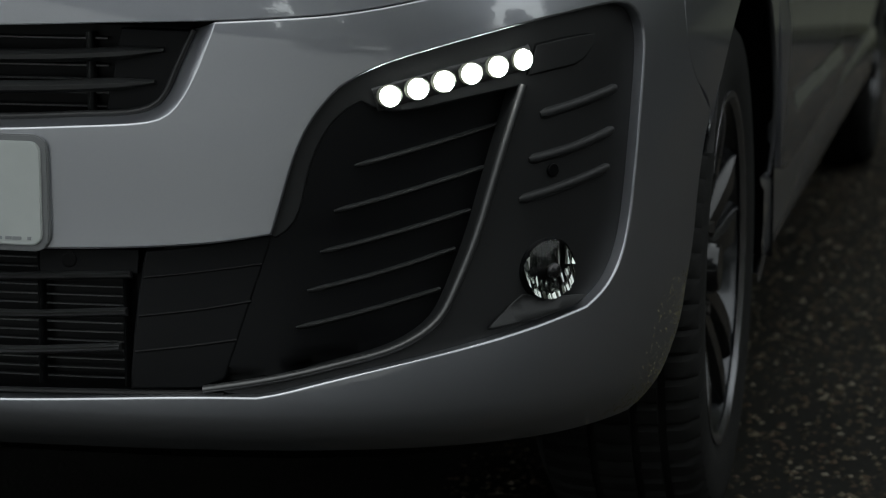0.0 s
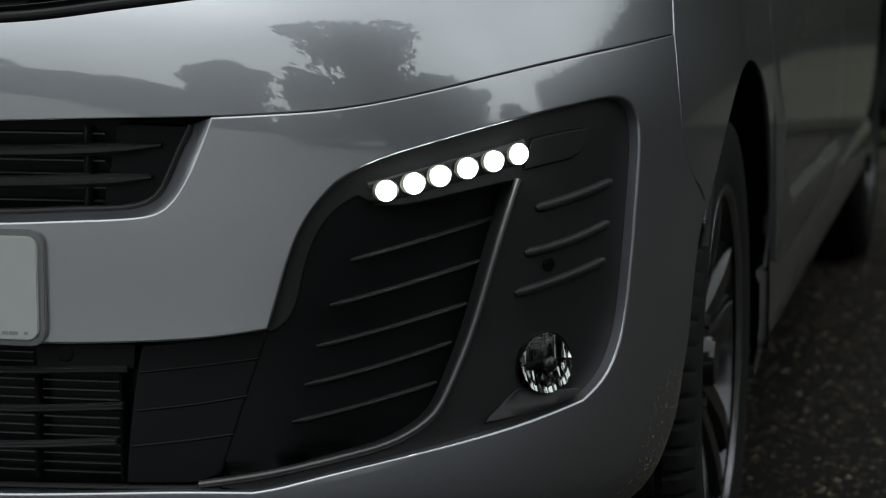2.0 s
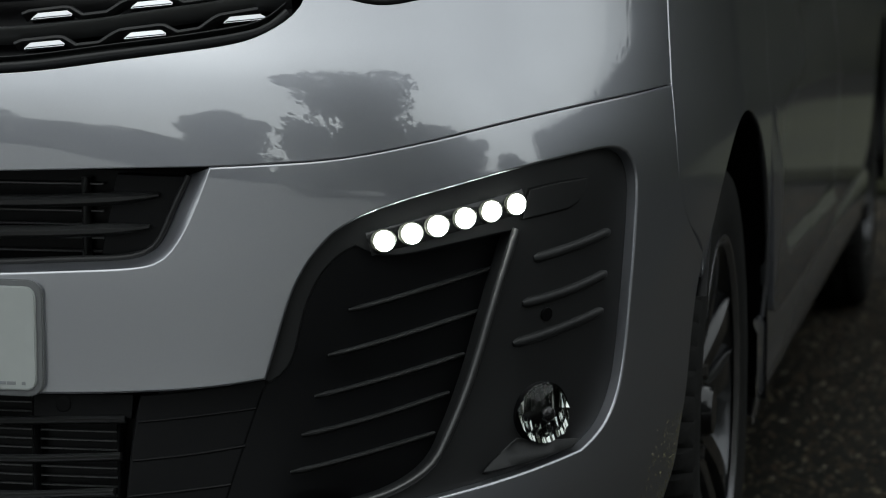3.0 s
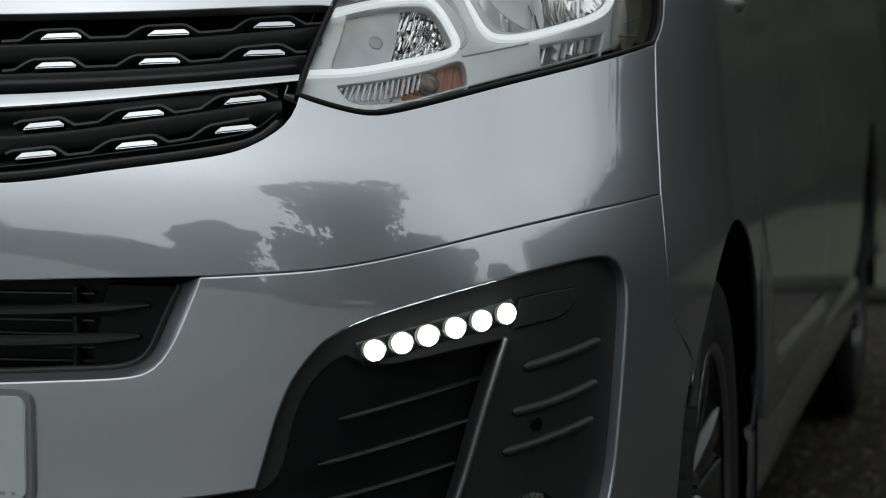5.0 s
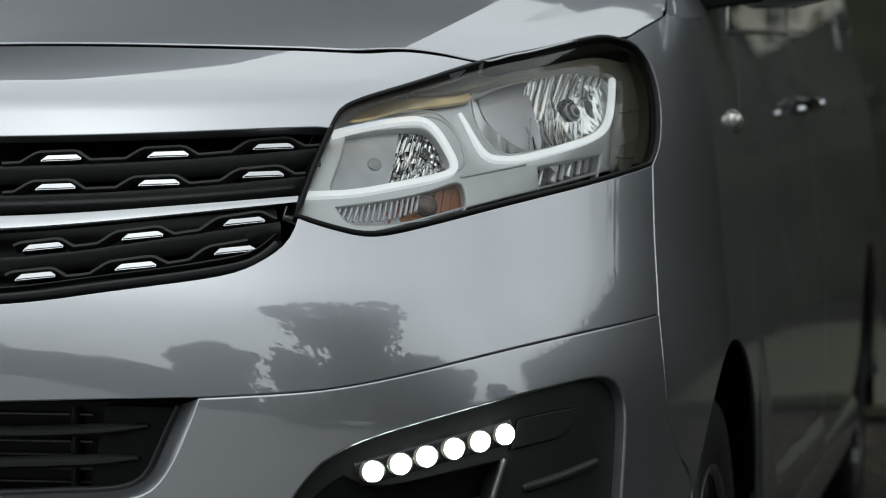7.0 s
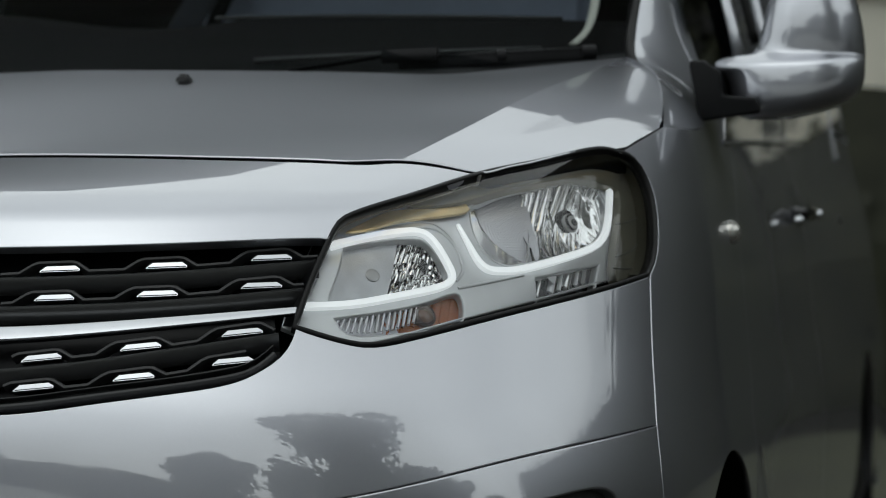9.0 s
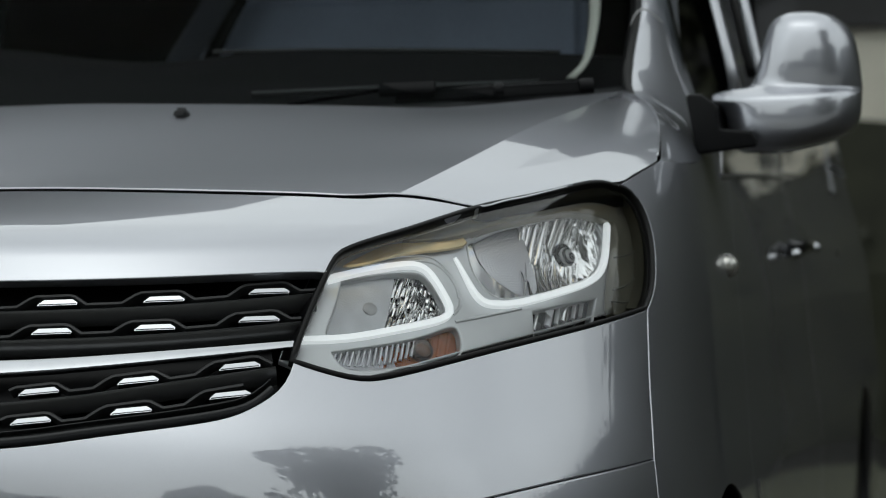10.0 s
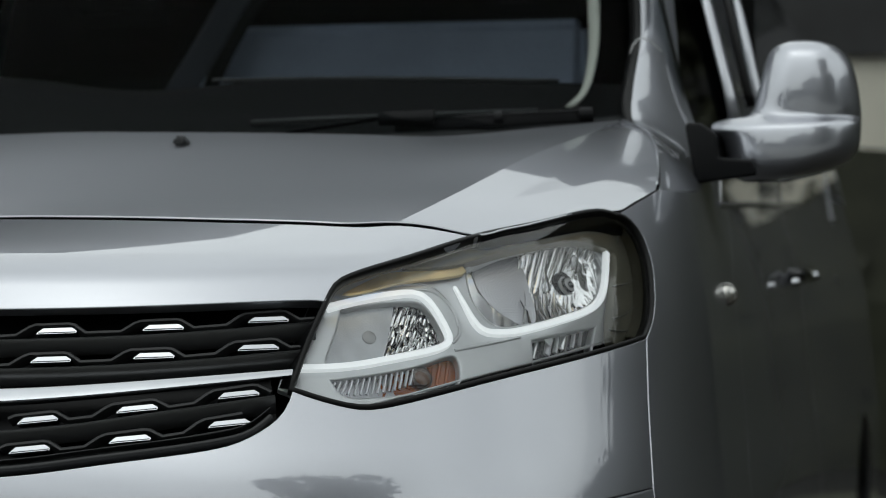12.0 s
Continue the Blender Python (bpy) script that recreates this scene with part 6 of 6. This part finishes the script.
def leaf_cloud(centres, count, size, seed):
    r = np.random.RandomState(seed)
    c = np.asarray(centres, float)
    pick = r.randint(0, len(c), count)
    d = r.normal(size=(count, 3))
    d /= np.linalg.norm(d, axis=1, keepdims=True)
    at = c[pick, :3] + d * (c[pick, 3:4] * r.uniform(0.55, 1.0, (count, 1)))
    u = r.normal(size=(count, 3))
    u /= np.linalg.norm(u, axis=1, keepdims=True)
    w_ = np.cross(u, r.normal(size=(count, 3)))
    w_ /= np.linalg.norm(w_, axis=1, keepdims=True)
    s = size * r.uniform(0.6, 1.3, (count, 1))
    quad = np.stack([at - u * s, at - w_ * s * 0.6, at + u * s, at + w_ * s * 0.6], 1).reshape(-1, 3)
    return quad, [(4 * i, 4 * i + 1, 4 * i + 2, 4 * i + 3) for i in range(count)]


def tree(seed, leaf, count=9000, size=0.17):
    r = random.Random(seed)
    t = new("tree")
    tagged(t, "tall broad dark green tree", "tree", group="trees round the yard")
    bm = bmesh.new()
    tips = []

    def limb(a, b, r0, r1):
        d = Vector(b) - Vector(a)
        bmesh.ops.create_cone(bm, cap_ends=True, segments=8, radius1=r0, radius2=r1, depth=d.length, matrix=Matrix.Translation((Vector(a) + Vector(b)) / 2) @ d.to_track_quat("Z", "Y").to_matrix().to_4x4())

    limb((0, 0, 0), (0.1, 0, 3.2), 0.24, 0.15)
    for i in range(9):
        a = i * 2.4
        z0 = 2.2 + 0.25 * i
        end = (math.cos(a) * r.uniform(1.2, 2.4), math.sin(a) * r.uniform(1.2, 2.4), z0 + r.uniform(1.4, 3.0))
        limb((0.08, 0, min(z0, 3.2)), end, 0.08, 0.03)
        tips.append((*end, r.uniform(0.8, 1.4)))
    for i in range(12):
        a = i * 1.9
        tips.append((math.cos(a) * r.uniform(0.6, 2.3), math.sin(a) * r.uniform(0.6, 2.3), r.uniform(0.7, 3.6), r.uniform(0.9, 1.5)))
    tips += [(0, 0, 6.6, 1.3), (0.5, 0.4, 5.6, 1.5), (-0.6, 0, 5.0, 1.6), (0, 0.6, 4.4, 1.5)]
    part("trunk", bm, BARK, t)
    v, f = leaf_cloud(tips, count, size, seed)
    obj("crown", v, f, leaf, t, flat=True)
    return t


one, two, three, dark_one, dark_two = tree(5, HAZED_LEAF), tree(8, HAZED_LEAF), tree(21, HAZED_LEAF), tree(33, LEAF, 20000, 0.22), tree(47, LEAF, 20000, 0.22)
dark_one.matrix_basis, dark_two.matrix_basis = pose(7.5, 22, 0) @ Matrix.Scale(1.2, 4), pose(10.5, 15, 0)
one.matrix_basis, two.matrix_basis, three.matrix_basis = pose(-16, -41, 0) @ Matrix.Scale(0.8, 4), pose(2.5, -44, 0) @ Matrix.Scale(1.7, 4), pose(-23, -36, 0) @ Matrix.Scale(0.8, 4)
spots = [(-34, -24, 1.2), (-26, -33, 1.3), (-19, -38, 1.1), (-12, -40, 1.35), (-6, -37, 1.0), (0, -41, 1.3), (6.5, -21, 0.95), (10.5, -16, 1.1), (14.0, -12.0, 1.35), (23, -31, 1.2), (27, -19, 1.1), (29, -9, 1.2), (30, -1, 1.15), (31, 8, 1.0), (28, 15, 1.0), (9.5, 17, 1.45), (9.2, 20, 1.5), (11, 21, 1.4), (7, 19, 1.3), (-33, -8, 1.2), (-30, 6, 1.2), (-22, 18, 1.3), (-9, 28, 1.3), (2, 28, 1.4), (8, 25, 1.4), (13, 22, 1.4)]
# trees at y > 10 are dark and stretched, to darken bonnet and flank reflections
for i, (x, y, s) in enumerate(spots):
    copy_thing((dark_one, dark_two)[i % 2] if y > 10 else (one, two, three)[i % 3], pose(x, y, 0, 0, 0, i * 77) @ Matrix.Diagonal((s * 1.15, s * 1.15, s * (0.8 + 0.3 * ((i * 5) % 4) / 3) * (1.65 if y > 20 and x > 0 else 1.2 if y > 10 else 0.36 if x < -5 else 0.9 if x > 25 else 1.2), 1)))


rb = random.Random(31)
belt = []
for i in range(240):
    a = radians(-158 + 196 * i / 239) + rb.uniform(-0.02, 0.02)
    d = rb.uniform(44, 50)
    belt.append((d * math.cos(a), d * math.sin(a), rb.uniform(0.6, 1.7 + 1.1 * math.sin(i * 0.21) + math.sin(i * 0.67)), rb.uniform(0.9, 1.6)))
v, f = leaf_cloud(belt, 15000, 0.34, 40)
tagged(obj("far_shrubs", v, f, HAZED_LEAF, None, flat=True), "belt of far shrubs round the yard, paled for haze", "shrubs", kind="stuff")


def hedge(name, x0, y0, x1, y1, high, seed, label):
    n = max(2, int(math.hypot(x1 - x0, y1 - y0) / 0.5))
    r = random.Random(seed)
    cs = [(x0 + (x1 - x0) * i / n + r.uniform(-0.1, 0.1), y0 + (y1 - y0) * i / n, z, r.uniform(0.40, 0.55)) for i in range(n + 1) for z in np.arange(0.35, high - 0.2, 0.4)]
    v, f = leaf_cloud(cs, len(cs) * 90, 0.075, seed)
    # dense twiggy heart of the hedge
    ex, ey = (x1 - x0) / n, (y1 - y0) / n
    k, ring = len(v), []
    heart = []
    for i in range(n + 1):
        for side, z in ((-0.42, 0.0), (-0.46, high * 0.5), (-0.3, high - 0.1), (0.3, high - 0.1), (0.46, high * 0.5), (0.42, 0.0)):
            d = math.hypot(ex, ey)
            heart.append((x0 + ex * i - ey / d * side, y0 + ey * i + ex / d * side, z + r.uniform(-0.08, 0.0) * (z > 0)))
    v = np.concatenate([v, np.array(heart)])
    f += [(k + 6 * i + j, k + 6 * i + j + 1, k + 6 * i + j + 7, k + 6 * i + j + 6) for i in range(n) for j in range(5)]
    h = obj(name, v, f, LEAF, None, flat=True)
    return tagged(h, label, "hedge", kind="stuff")


hedge("hedge", -5, 14.0, 2.6, 14.0, 2.1, 3, "clipped dark green hedge in front of a pale building")
# three tall hedges added out of view, to keep sky off the flank's reflection
hedge("hedge", 1.8, 14.9, 9, 14.9, 11.0, 6, "unseen tall dark hedge that darkens reflections in the flank")
hedge("hedge", 8.6, -0.5, 6.2, 8.2, 3.4, 9, "unseen tall dark hedge that darkens reflections in the wing")
hedge("hedge", 5.5, 7.6, 5.2, 14.0, 10.5, 4, "unseen tall dark hedge that darkens reflections in the door")
bm = bmesh.new()
bmesh.ops.create_cube(bm, size=1, matrix=Matrix.LocRotScale((3.2, 8.6, 0.03), None, (8.0, 3.8, 0.06)))
bmesh.ops.bevel(bm, geom=[e for e in bm.edges if e.calc_length() > 5], offset=0.02, segments=2, affect="EDGES")
tagged(part("grass_verge", bm, GRASS, None), "rough yellowed grass verge before the hedges", "grass", kind="structure")
hall = new("hall")
tagged(hall, "low pale plastered building with a dark roof", "building")
STUCCO = shader("pale_stucco", (0.72, 0.69, 0.58), 0.8, grain=0.1, grain_size=30.0, spread=0.12, spread_size=0.8)
ROOFING = shader("dark_roof_felt", (0.03, 0.03, 0.03), 0.7, spread=0.3, spread_size=2.0)
bm = bmesh.new()
bmesh.ops.create_cube(bm, size=1, matrix=Matrix.LocRotScale((-2.6, 22, 1.55), None, (17, 4, 3.1)))
part("wall", bm, STUCCO, hall)
bm = bmesh.new()
bmesh.ops.create_cube(bm, size=1, matrix=Matrix.LocRotScale((-2.6, 22, 3.45), None, (17.2, 4.2, 0.7)))
part("roof", bm, ROOFING, hall)

# mud thrown up on the bumper's lower corner
rm = random.Random(77)
vv, ff = [], []
for _ in range(520):
    q = 0.262 + 0.15 * rm.random() ** 1.6
    p = float(np.interp(q, [z for _, z in reversed(LIP)], [x for x, _ in reversed(LIP)])) - 0.006 - 0.085 * rm.random() ** 1.8
    r = rm.uniform(0.0004, 0.0016)
    k, a0 = len(vv), rm.random() * 6.28
    for i in range(5):
        a = a0 + i * 1.2566
        vv.append(tuple(skin(p + r * math.cos(a), q + 1.5 * r * math.sin(a), -0.0004)))
    vv.append(tuple(skin(p, q, -0.0004 - 0.5 * r)))
    ff += [(k + i, k + (i + 1) % 5, k + 5) for i in range(5)]
tagged(obj("mud_specks", vv, ff, shader("dried_mud", (0.20, 0.185, 0.12), 0.9, spread=0.4, spread_size=60.0), van), kind="stuff")
